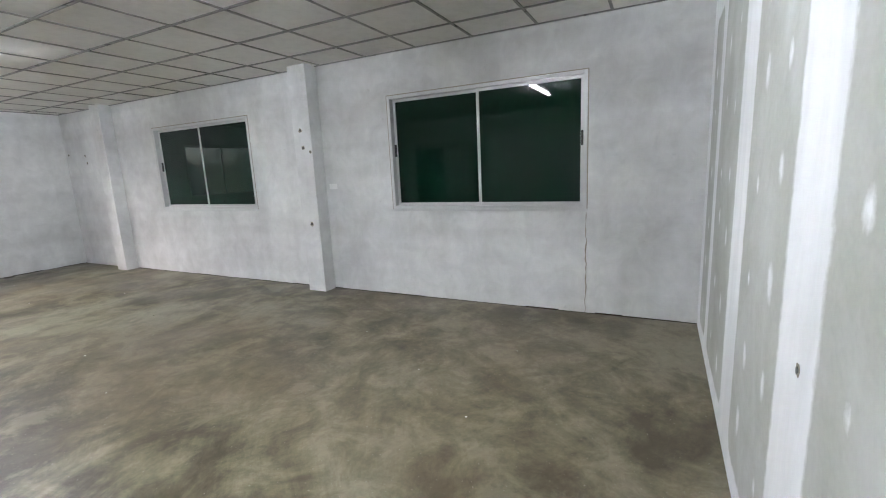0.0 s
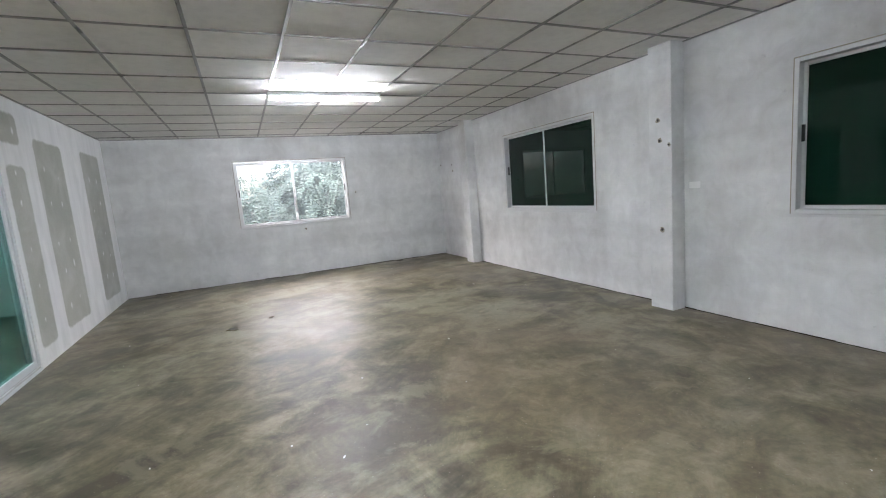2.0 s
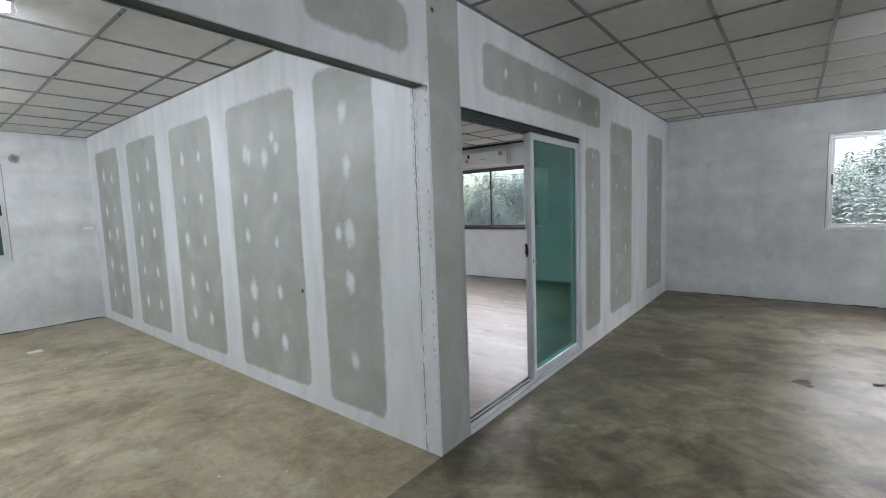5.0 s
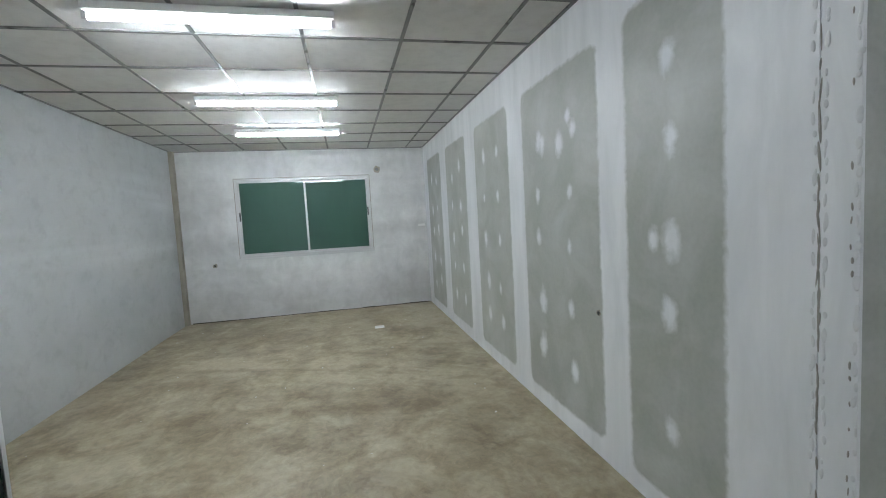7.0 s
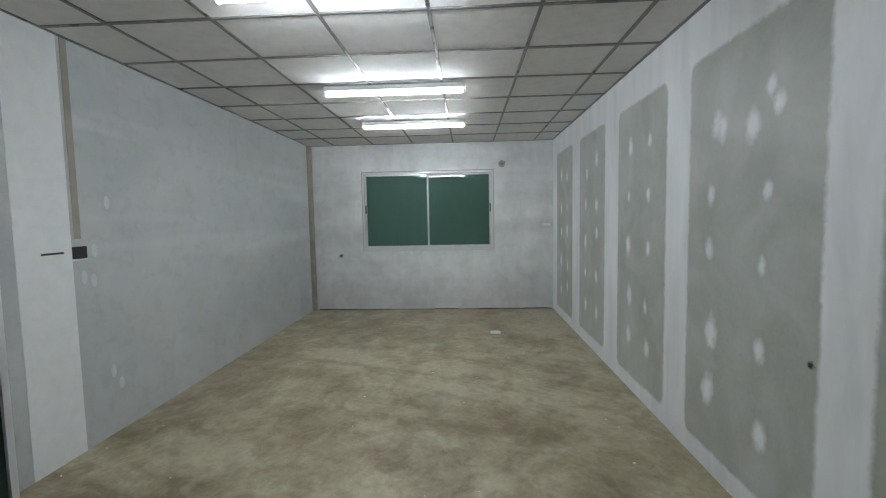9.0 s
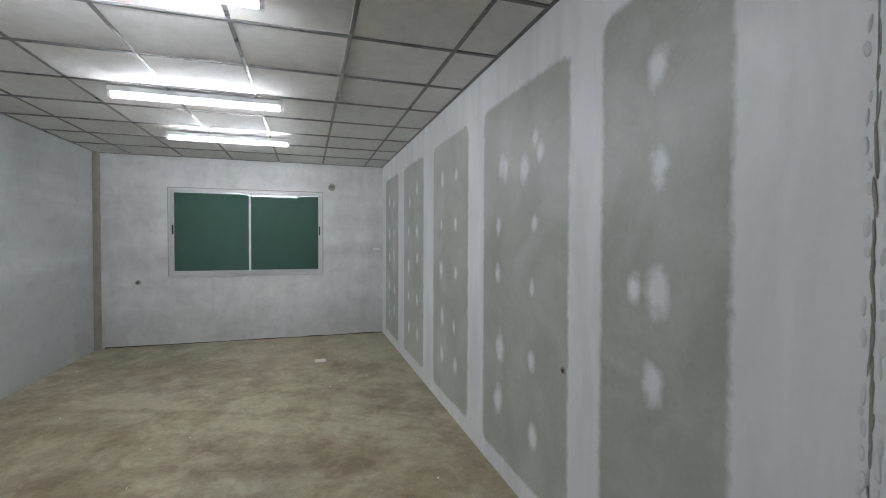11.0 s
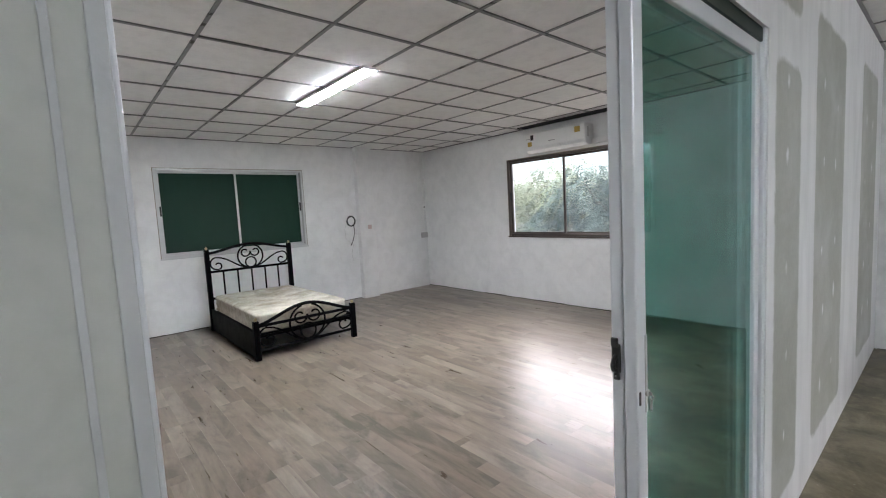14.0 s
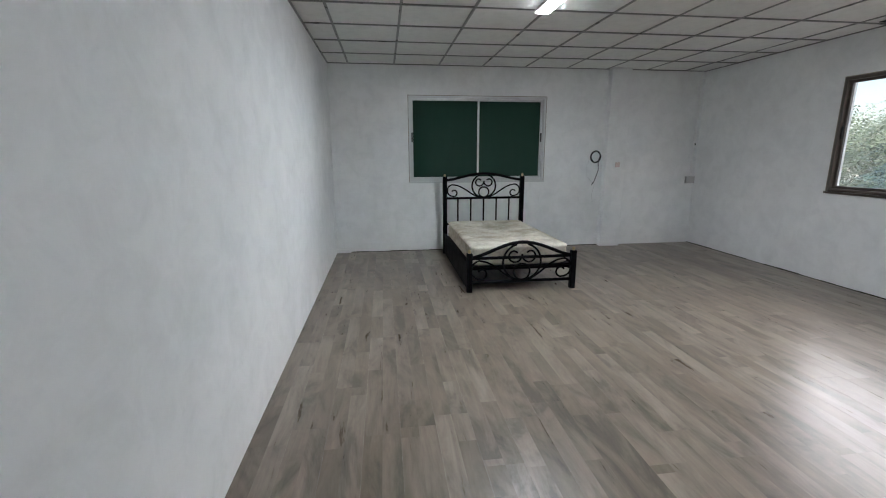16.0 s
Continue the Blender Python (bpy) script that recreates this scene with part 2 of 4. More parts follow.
def leaf_mat(name, a, b):
    m = Mat(name, 0.55, spec=0.3)
    m.put("Base Color", m.ramp(m.noise(1.3, 4, 0.6), (0.3, a), (0.7, b)))
    m.put("Subsurface Weight", 0.0)
    return m.m


def glow(name, color, strength):
    m = Mat(name, 0.4)
    m.put("Base Color", (0.9, 0.9, 0.9, 1)).put("Emission Color", (*color, 1)).put("Emission Strength", strength)
    return m.m


def mattress_cloth():
    m = Mat("mattress_cloth", 0.85, spec=0.2)
    c = m.ramp(m.noise(3.0, 5, 0.65, 0.6), (0.3, (0.33, 0.295, 0.22)), (0.5, (0.53, 0.49, 0.40)), (0.7, (0.68, 0.65, 0.57)))
    stain = m.ramp(m.noise(9.0, 6, 0.7, 1.2), (0.32, 0.62), (0.6, 1.05))
    m.put("Base Color", m.mix(0.7, c, stain, "MULTIPLY"))
    m.bump(m.mix(0.5, m.noise(14, 4, 0.6, 1.5), m.noise(220, 2)), 0.5, 0.006)
    return m.m


PLASTER, SKIM, PAINT, GYPSUM = raw_plaster(), skim_plaster(), white_paint(), gypsum()
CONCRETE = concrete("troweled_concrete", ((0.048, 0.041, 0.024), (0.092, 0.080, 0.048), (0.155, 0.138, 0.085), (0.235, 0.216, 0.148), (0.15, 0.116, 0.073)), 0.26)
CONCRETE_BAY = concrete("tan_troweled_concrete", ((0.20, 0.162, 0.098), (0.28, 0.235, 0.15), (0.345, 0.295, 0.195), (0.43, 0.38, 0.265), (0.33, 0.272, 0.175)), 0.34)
PLANK, TILE = vinyl_plank(), ceiling_board()
TBAR = plain("zinc_tee_bar", (0.17, 0.168, 0.165), 0.3, 0.15, 0.15)
ALU = plain("bare_aluminium", (0.58, 0.585, 0.585), 0.42, 0.5, 0.08)
BRONZE = plain("brown_aluminium", (0.10, 0.083, 0.072), 0.4, 0.4, 0.15)
WHITE_ALU = plain("white_coated_aluminium", (0.72, 0.745, 0.77), 0.35, 0.15, 0.06)
DARK_GREEN = plain("dark_green_steel", (0.010, 0.028, 0.022), 0.4, 0.3, 0.3, 4)
BLACK = plain("black_plastic", (0.012, 0.012, 0.012), 0.4, 0.0, 0.2)
BLACK_STEEL = plain("black_enamelled_steel", (0.003, 0.003, 0.0035), 0.5, 0.0, 0.2, spec=0.05)
BRASS = plain("dull_brass", (0.55, 0.45, 0.28), 0.35, 0.9, 0.15)
PLASTIC = plain("white_plastic", (0.78, 0.78, 0.77), 0.35, 0.0, 0.04)
GREY_PLASTIC = plain("grey_plastic", (0.50, 0.49, 0.48), 0.5, 0.0, 0.06)
GOLD = plain("gold_sticker", (0.45, 0.30, 0.06), 0.4, 0.0, 0.2, 30)
RAW_CEMENT = plain("bare_cement", (0.30, 0.275, 0.225), 0.9, 0.0, 0.3, 6, 0.5)
CHIP = plain("exposed_bead_metal", (0.36, 0.345, 0.31), 0.7, 0.1, 0.35, 30, 0.5)
COMPOUND = plain("dried_compound", (0.74, 0.75, 0.75), 0.85, 0.0, 0.1, 12, 0.5)
SKIM_DAB = plain("pale_skim", (0.57, 0.585, 0.59), 0.8, 0.0, 0.1, 12, 0.4)
GAP = plain("dark_joint", (0.035, 0.028, 0.020), 0.95, 0.0, 0.4, 20, 0.5, 0.1)
PINK = plain("faded_pink_plate", (0.62, 0.50, 0.47), 0.6, 0.0, 0.1)
EAST_FILM = film_glass("dark_green_film_glass", (0.003, 0.016, 0.0095))
WEST_FILM = film_glass("green_film_glass", (0.055, 0.108, 0.085))
BED_FILM = film_glass("deep_green_film_glass", (0.021, 0.050, 0.036))
CLEAR = hazy_glass("hazy_clear_glass")
TINT = clear_glass("green_tinted_glass", (0.27, 0.55, 0.49))
TUBE_LIGHT = glow("lit_tube", (0.905, 0.945, 1.0), TUBE)
TUBE_BAY_LIGHT = glow("lit_tube_bay", (0.905, 0.945, 1.0), TUBE_BAY)
PANEL_LIGHT = glow("lit_diffuser", (0.92, 0.96, 1.0), PANEL)
CLOTH = mattress_cloth()
LEAF = leaf_mat("leaf_green", (0.05, 0.095, 0.085), (0.125, 0.19, 0.155))
LEAF_PALE = leaf_mat("leaf_pale", (0.14, 0.19, 0.115), (0.30, 0.34, 0.20))
BARK = plain("bark", (0.20, 0.17, 0.14), 0.9, 0.0, 0.3, 14, 0.8)
BOUNCE_GROUND = plain("bounce_ground", (0.43, 0.39, 0.32), 0.95, 0.0, 0.4, 0.6, 0.8)
GREY_WALL = plain("weathered_render", (0.42, 0.42, 0.41), 0.9, 0.0, 0.2, 2, 0.5)


# ---- mesh helpers ----
def finish(bm, name, mat, smooth=False, parent=None):
    me = bpy.data.meshes.new(name)
    bmesh.ops.recalc_face_normals(bm, faces=bm.faces)
    bm.to_mesh(me)
    bm.free()
    for m in mat if isinstance(mat, (list, tuple)) else (mat,):
        me.materials.append(m)
    if smooth:
        for p in me.polygons:
            p.use_smooth = True
    ob = new(name, me)
    if parent:
        ob.parent = parent
    return ob


def brick(bm, x0, x1, y0, y1, z0, z1, bevel=0.0, segs=2):
    """A box, with rounded edges if bevel is given."""
    m = Matrix.Translation(((x0 + x1) / 2, (y0 + y1) / 2, (z0 + z1) / 2)) @ Matrix.Diagonal((abs(x1 - x0), abs(y1 - y0), abs(z1 - z0), 1))
    vs = bmesh.ops.create_cube(bm, size=1, matrix=m)["verts"]
    if bevel:
        es = list({e for v in vs for e in v.link_edges})
        bmesh.ops.bevel(bm, geom=es, offset=bevel, segments=segs, affect="EDGES", profile=0.5)


def boxes(name, mat, items, bevel=0.0, parent=None):
    bm = bmesh.new()
    for b in items:
        brick(bm, *b, bevel)
    return finish(bm, name, mat, False, parent)


def pieces(name, mat, items, bevel=0.0, parent=None):
    """One object a box, for parts that come several times."""
    return [boxes(name, mat, [b], bevel, parent) for b in items]


def tube(bm, pts, r, sides=8, closed=False):
    """A round bar swept along points."""
    pts = [Vector(p) for p in pts]
    n = len(pts)
    rings = []
    for i, p in enumerate(pts):
        a = pts[(i - 1) % n] if closed or i else pts[0]
        b = pts[(i + 1) % n] if closed or i < n - 1 else pts[-1]
        d = (b - a).normalized()
        side = d.cross(Vector((0.13, 0.97, 0.21)))
        if side.length < 0.15:
            side = d.cross(Vector((1, 0, 0)))
        side.normalize()
        up = side.cross(d)
        rr = r[i] if isinstance(r, (list, tuple)) else r
        rings.append([bm.verts.new(p + side * math.cos(q) * rr + up * math.sin(q) * rr) for q in (2 * math.pi * k / sides for k in range(sides))])
    for i in range(n if closed else n - 1):
        a, b = rings[i], rings[(i + 1) % n]
        for k in range(sides):
            bm.faces.new((a[k], a[(k + 1) % sides], b[(k + 1) % sides], b[k]))
    if not closed:
        bm.faces.new(rings[0])
        bm.faces.new(rings[-1])


def tubes(name, mat, runs, parent=None, sides=8):
    bm = bmesh.new()
    for pts, r in runs:
        tube(bm, pts, r, sides)
    return finish(bm, name, mat, True, parent)


def structure(ob, label, category):
    return tagged(ob, label, category, kind="structure")


def wall_boxes(along, fixed0, fixed1, a0, a1, z0, z1, openings):
    """Boxes of a wall that runs along x or y, with holes (a0, a1, z0, z1) through it."""
    out, cur = [], a0
    def put(p, q, r, s):
        if q - p > 1e-4 and s - r > 1e-4:
            out.append((p, q, fixed0, fixed1, r, s) if along == "x" else (fixed0, fixed1, p, q, r, s))
    for p, q, r, s in sorted(openings):
        put(cur, p, z0, z1)
        put(p, q, z0, r)
        put(p, q, s, z1)
        cur = q
    put(cur, a1, z0, z1)
    return out


# ---- outer walls ----
LOW = -0.2
structure(boxes("wall_north", PLASTER, wall_boxes("x", NORTH, NORTH + 0.15, -0.05, EAST + 0.15, LOW, TOP + 0.2, [(*TREE_WINDOW, WIN_Z0, WIN_Z1)])),
          "rough unpainted skimmed plaster wall with grey stains", "wall")
structure(boxes("wall_north_bedroom", PAINT, wall_boxes("x", NORTH, NORTH + 0.15, WEST - 0.15, -0.05, LOW, TOP + 0.2, [(*BED_WINDOW, WIN_Z0, WIN_Z1)])),
          "white painted bedroom wall under the air conditioner", "wall")
structure(boxes("wall_east", PLASTER, wall_boxes("y", EAST, EAST + 0.15, SOUTH - 0.15, NORTH, LOW, TOP + 0.2, [(*w, WIN_Z0, WIN_Z1) for w in EAST_WINDOWS])),
          "rough unpainted skimmed plaster wall with damp marks", "wall")
structure(boxes("wall_west", PLASTER, wall_boxes("y", WEST - 0.15, WEST, BAY_SOUTH - 0.4, 0.03, LOW, TOP + 0.2, [(*BAY_WINDOW, 0.925, WIN_Z1)])),
          "rough unpainted skimmed plaster wall with holes", "wall")
structure(boxes("wall_west_bedroom", PAINT, wall_boxes("y", WEST - 0.15, WEST, 0.03, NORTH, LOW, TOP + 0.2, [(*BEDROOM_WEST_WINDOW, 0.975, 2.13)])),
          "white painted bedroom wall behind the bed", "wall")
structure(boxes("wall_south_bay", SKIM, [(WEST, -0.1, BAY_SOUTH - 0.15, BAY_SOUTH, LOW, TOP + 0.2)]),
          "pale skimmed plaster wall with a cable chase", "wall")
structure(boxes("wall_south", PAINT, [(-0.1, EAST, SOUTH - 0.15, SOUTH - 0.012, LOW, TOP + 0.2)]), "board-clad end wall core", "wall")

for y0, y1 in ((-0.127, 0.123), (3.93, 4.17)):
    structure(boxes("wall_pillar", PLASTER, [(5.55, EAST + 0.01, y0, y1, -0.02, TOP + 0.01)], 0.006), "plastered pillar standing proud of the wall", "pillar")
structure(boxes("wall_pillar", PAINT, [(WEST - 0.01, -6.075, 3.975, 4.275, -0.05, TOP + 0.01)], 0.006), "white painted pillar standing proud of the wall", "pillar")

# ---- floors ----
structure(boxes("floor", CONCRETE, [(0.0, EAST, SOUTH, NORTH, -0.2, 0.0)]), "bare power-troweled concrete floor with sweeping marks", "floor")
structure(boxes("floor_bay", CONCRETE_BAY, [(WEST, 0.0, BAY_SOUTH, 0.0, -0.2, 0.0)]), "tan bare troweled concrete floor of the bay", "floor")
bed_floor = structure(boxes("floor_bedroom", RAW_CEMENT, [(WEST, -0.0, 0.0, NORTH, -0.2, BED_Z - 0.006)]), "grey-brown wood-look vinyl plank floor", "floor")


# ---- ceilings ----
def ceiling(name, x0, x1, y0, y1, gx, gy, label):
    """Lay-in boards on an exposed tee grid, in one mesh."""
    bm = bmesh.new()
    brick(bm, x0, x1, y0, y1, TOP + 0.03, TOP + 0.12)
    xs = [x0] + [v for v in (gx + 0.6 * k for k in range(-25, 25)) if x0 + 0.05 < v < x1 - 0.05] + [x1]
    ys = [y0] + [v for v in (gy + 0.6 * k for k in range(-25, 25)) if y0 + 0.05 < v < y1 - 0.05] + [y1]
    for i in range(len(xs) - 1):
        for j in range(len(ys) - 1):
            d = random.uniform(0, 0.004)
            brick(bm, xs[i] + 0.003, xs[i + 1] - 0.003, ys[j] + 0.003, ys[j + 1] - 0.003, TOP + 0.004 - d, TOP + 0.014)
    n = len(bm.faces)
    for x in xs[1:-1]:
        brick(bm, x - 0.012, x + 0.012, y0, y1, TOP - 0.006, TOP + 0.03, 0.001, 1)
    for y in ys[1:-1]:
        brick(bm, x0, x1, y - 0.0115, y + 0.0115, TOP - 0.0045, TOP + 0.028, 0.001, 1)
    for a in ((x0, x0 + 0.018, y0, y1), (x1 - 0.018, x1, y0, y1), (x0, x1, y0, y0 + 0.018), (x0, x1, y1 - 0.018, y1)):
        brick(bm, *a, TOP - 0.007, TOP + 0.02)
    bm.faces.ensure_lookup_table()
    for f in bm.faces[n:]:
        f.material_index = 1
    return structure(finish(bm, name, [TILE, TBAR]), label, "ceiling")


ceiling("ceiling", 0.0, EAST, SOUTH, NORTH, 0.47, 0.40, "pale lay-in ceiling boards on a dark tee grid")
ceiling("ceiling_bay", WEST, -0.1, BAY_SOUTH, 0.0, -1.96, -0.28, "pale lay-in ceiling boards on a dark tee grid")
ceiling("ceiling_bedroom", WEST, -0.1, 0.07, NORTH, -3.77, 0.34, "white lay-in ceiling boards on a tee grid")


# ---- gypsum partitions ----
def board(parent, place, u0, u1, v0, v1, greys, spots, thick=0.012, step=0.022, most=1.0):
    """One plasterboard: place(u, v, d) gives a point at depth d behind the face. greys: bare areas (u0, u1, v0, v1); spots: filled screw heads (u, v, r)."""
    nu, nv = max(2, int((u1 - u0) / step)), max(2, int((v1 - v0) / step))
    verts, fill, faces = [], [], []
    near = [s for s in spots if u0 - 0.3 < s[0] < u1 + 0.3]
    for j in range(nv + 1):
        for i in range(nu + 1):
            u, v = u0 + (u1 - u0) * i / nu, v0 + (v1 - v0) * j / nv
            verts.append(place(u, v, 0.0))
            d = 1.0
            for a, b, c, e in greys:
                r = 0.06
                qx, qy = abs(u - (a + b) / 2) - (b - a) / 2 + r, abs(v - (c + e) / 2) - (e - c) / 2 + r
                d = min(d, math.hypot(max(qx, 0), max(qy, 0)) + min(max(qx, qy), 0) - r)
            f = 0.46 + d / 0.07
            for a, b, r in near:
                f = max(f, 0.85 - 0.62 * math.hypot(u - a, (v - b) * 0.6) / r)
            fill.append(min(most, max(0.0, f)))
    w = nu + 1
    for j in range(nv):
        for i in range(nu):
            k = j * w + i
            faces.append((k, k + 1, k + w + 1, k + w))
    loop = [i for i in range(nu)] + [nu + j * w for j in range(nv)] + [nv * w + i for i in range(nu, 0, -1)] + [j * w for j in range(nv, 0, -1)]
    n = len(verts)
    for k in loop:
        i, j = k % w, k // w
        verts.append(place(u0 + (u1 - u0) * i / nu, v0 + (v1 - v0) * j / nv, thick))
        fill.append(fill[k])
    for q in range(len(loop)):
        p = (q + 1) % len(loop)
        faces.append((loop[q], n + q, n + p, loop[p]))
    me = bpy.data.meshes.new("gypsum_board")
    me.from_pydata(verts, [], faces)
    at = me.attributes.new("filler", "FLOAT", "POINT")
    at.data.foreach_set("value", fill)
    me.materials.append(GYPSUM)
    ob = new("gypsum_board", me)
    ob.parent = parent
    return ob


rng = random.Random(7)


def screw_rows(u, rows, r=0.064):
    return [(u + rng.uniform(-0.03, 0.03), v + rng.uniform(-0.06, 0.06), r * rng.uniform(0.6, 1.25)) for v in rows]


# partition along x (bay side face at y = 0)
part_bay = structure(boxes("wall_partition_bay", PAINT, [(WEST, -0.012, 0.0125, 0.07, -0.05, TOP + 0.02)]), "plasterboard partition with white filled joints", "partition wall")
B_GREY = [(-0.97, -0.42, 0.10, 2.27), (-2.17, -1.20, 0.12, 2.24), (-3.36, -2.47, 0.12, 2.24), (-4.63, -3.73, 0.13, 2.25), (-5.87, -4.98, 0.12, 2.26)]
B_SPOTS = [(-0.68, 1.245, 0.078), (-0.79, 1.245, 0.05), (-0.70, 0.93, 0.068), (-0.69, 1.99, 0.064), (-0.68, 1.66, 0.06), (-0.69, 0.42, 0.06)]
for u in (-1.5, -1.92, -2.75, -3.1, -4.0, -4.36, -5.25, -5.6):
    B_SPOTS += screw_rows(u, (0.44, 0.78, 1.17, 1.55, 1.9))
B_SPOTS += [(-1.62, 1.80, 0.07), (-1.85, 1.83, 0.06), (-1.45, 1.86, 0.05)]
on_bay = lambda u, v, d: (u, d, v)
for u0, u1 in ((-6.18, -4.805), (-4.805, -3.545), (-3.545, -2.32), (-2.32, -1.085), (-1.085, -0.105)):
    board(part_bay, on_bay, u0, u1, 0.0, TOP, B_GREY, B_SPOTS)
board(part_bay, on_bay, -0.1015, 0.0, 0.0, TOP, [], [])


def bead_chips():
    """The ragged gap beside the corner bead, its bare spots, and lumps of compound along both."""
    r = random.Random(21)
    dark, lumps = bmesh.new(), bmesh.new()
    def dab(bm, x, z, w, h, d):
        m = Matrix.Translation((x, -0.0003, z)) @ Matrix.Rotation(r.uniform(-0.12, 0.12), 4, "Y") @ Matrix.Diagonal((w, d, h, 1))
        bmesh.ops.create_icosphere(bm, subdivisions=2, radius=1, matrix=m)
    z = 0.03
    while z < TOP - 0.04:
        if r.random() < 0.72:
            dab(dark, -0.103 + r.uniform(-0.003, 0.003), z, r.uniform(0.002, 0.0048), r.uniform(0.014, 0.055), 0.002)
        if r.random() < 0.30:
            dab(dark, -0.020 + r.uniform(-0.003, 0.003), z, r.uniform(0.002, 0.004), r.uniform(0.006, 0.014), 0.0016)
        for x, w in ((-0.118, 0.006), (-0.086, 0.006), (-0.006, 0.0075)):
            if r.random() < 0.75:
                dab(lumps, x + r.uniform(-0.004, 0.004), z + r.uniform(-0.02, 0.02), w * r.uniform(0.6, 1.3), r.uniform(0.008, 0.026), r.uniform(0.0008, 0.0022))
        z += 0.036
    for bm, nm, mat in ((dark, "bead_chips", CHIP), (lumps, "compound_lumps", COMPOUND)):
        ob = finish(bm, nm, mat, True, part_bay)
        ob["kind"] = "stuff"


bead_chips()

# partition along y (main-room face at x = 0)
core = wall_boxes("y", -0.1, -0.0125, 0.0125, NORTH, -0.05, TOP + 0.02, [(DOOR_Y0, DOOR_Y1, -0.06, DOOR_Z)])
part_main = structure(boxes("wall_partition_main", PAINT, core), "plasterboard partition with grey boards and filler", "partition wall")
A_GREY = [(0.53, 2.58, 2.09, 2.37), (-0.72, -0.14, 2.13, 2.36), (-1.7, -0.98, 2.13, 2.36), (2.2, 2.58, 0.17, 1.88), (2.89, 3.66, 0.19, 2.2), (4.36, 5.16, 0.2, 2.23)]
A_SPOTS = [(0.8 + 0.42 * k, 2.24 + rng.uniform(-0.03, 0.03), 0.035) for k in range(5)]
for u in (2.4, 3.1, 3.42, 4.6, 4.92):
    A_SPOTS += screw_rows(u, (0.45, 0.8, 1.15, 1.5, 1.85), 0.03)
on_main = lambda u, v, d: (-d, u, v)
board(part_main, on_main, 0.0125, DOOR_Y0, 0.0, TOP, A_GREY, A_SPOTS, 0.0125, most=0.12)
board(part_main, on_main, DOOR_Y0, DOOR_Y1, DOOR_Z, TOP, A_GREY, A_SPOTS)
for u0, u1 in ((DOOR_Y1, 2.735), (2.735, 4.0), (4.0, NORTH)):
    board(part_main, on_main, u0, u1, 0.0, TOP, A_GREY, A_SPOTS)

structure(boxes("trim_bead", SKIM, [(-0.001, 0.0018, 0.244, 0.250, 0.0, 2.0)], 0.0008), "white corner bead by the doorway", "trim")
structure(boxes("trim_jamb", SKIM, [(-0.098, 0.003, 0.2705, 0.2835, 0.0, DOOR_Z)], 0.001), "pale jamb strip at the doorway", "trim")

# header and stub by the bay opening, on dark green steel studs
STUB = -0.1
bay_frame = structure(boxes("wall_bay_opening", DARK_GREEN, [(-0.086, -0.014, BAY_Y, -0.002, HEAD_Z + 0.004, HEAD_Z + 0.06)], 0.003),
                      "plasterboard header over the bay on dark green steel", "partition wall")
board(bay_frame, on_main, BAY_Y, 0.0, HEAD_Z, TOP, A_GREY, A_SPOTS)
board(bay_frame, on_main, SOUTH, BAY_Y, HEAD_Z, TOP, [], [])
on_back = lambda u, v, d: (-0.1 + d, u, v)
board(bay_frame, on_back, BAY_SOUTH, -0.002, HEAD_Z, TOP, [], [])
stub = structure(boxes("wall_stub", DARK_GREEN, [(STUB - 0.088, STUB - 0.0125, BAY_Y - 0.06, BAY_Y - 0.004, 0.0, HEAD_Z), (STUB - 0.084, STUB - 0.016, SOUTH, BAY_Y - 0.07, 0.0, HEAD_Z)], 0.002),
                 "plasterboard stub wall with a dark green steel end", "partition wall")
on_stub = lambda u, v, d: (STUB - d, u, v)
board(stub, on_stub, SOUTH, BAY_Y, 0.0, HEAD_Z, [(-3.4, -2.5, 0.15, 1.9)], screw_rows(-2.8, (0.4, 0.8, 1.2, 1.6)))
on_stub_back = lambda u, v, d: (STUB - 0.1 + d, u, v)
board(stub, on_stub_back, BAY_SOUTH, BAY_Y, 0.0, HEAD_Z, [], [])
boxes("stub_cap", GYPSUM, [(STUB - 0.1, -0.1005, SOUTH, BAY_Y, HEAD_Z + 0.001, HEAD_Z + 0.012)], parent=stub)

# end wall of the main room, plasterboard
end_wall = structure(new("wall_south_boards"), "plasterboard end wall with white filled joints", "partition wall")
S_GREY = [(0.2, 1.3, 0.12, 2.25), (1.75, 2.83, 0.12, 2.25), (3.15, 3.82, 0.12, 2.25), (4.15, 4.92, 0.12, 2.25), (5.1, 5.5, 0.12, 2.25)]
S_SPOTS = []
for u in (2.0, 2.42, 2.66, 3.3, 3.62, 4.35, 4.7, 5.3):
    S_SPOTS += screw_rows(u, (0.3, 0.62, 0.95, 1.3, 1.6, 1.95), 0.04)
on_end = lambda u, v, d: (u, SOUTH - d, v)
for u0, u1 in ((0.0, 1.5), (1.5, 2.98), (2.98, 4.0), (4.0, EAST)):
    board(end_wall, on_end, u0, u1, 0.0, TOP, S_GREY, S_SPOTS)


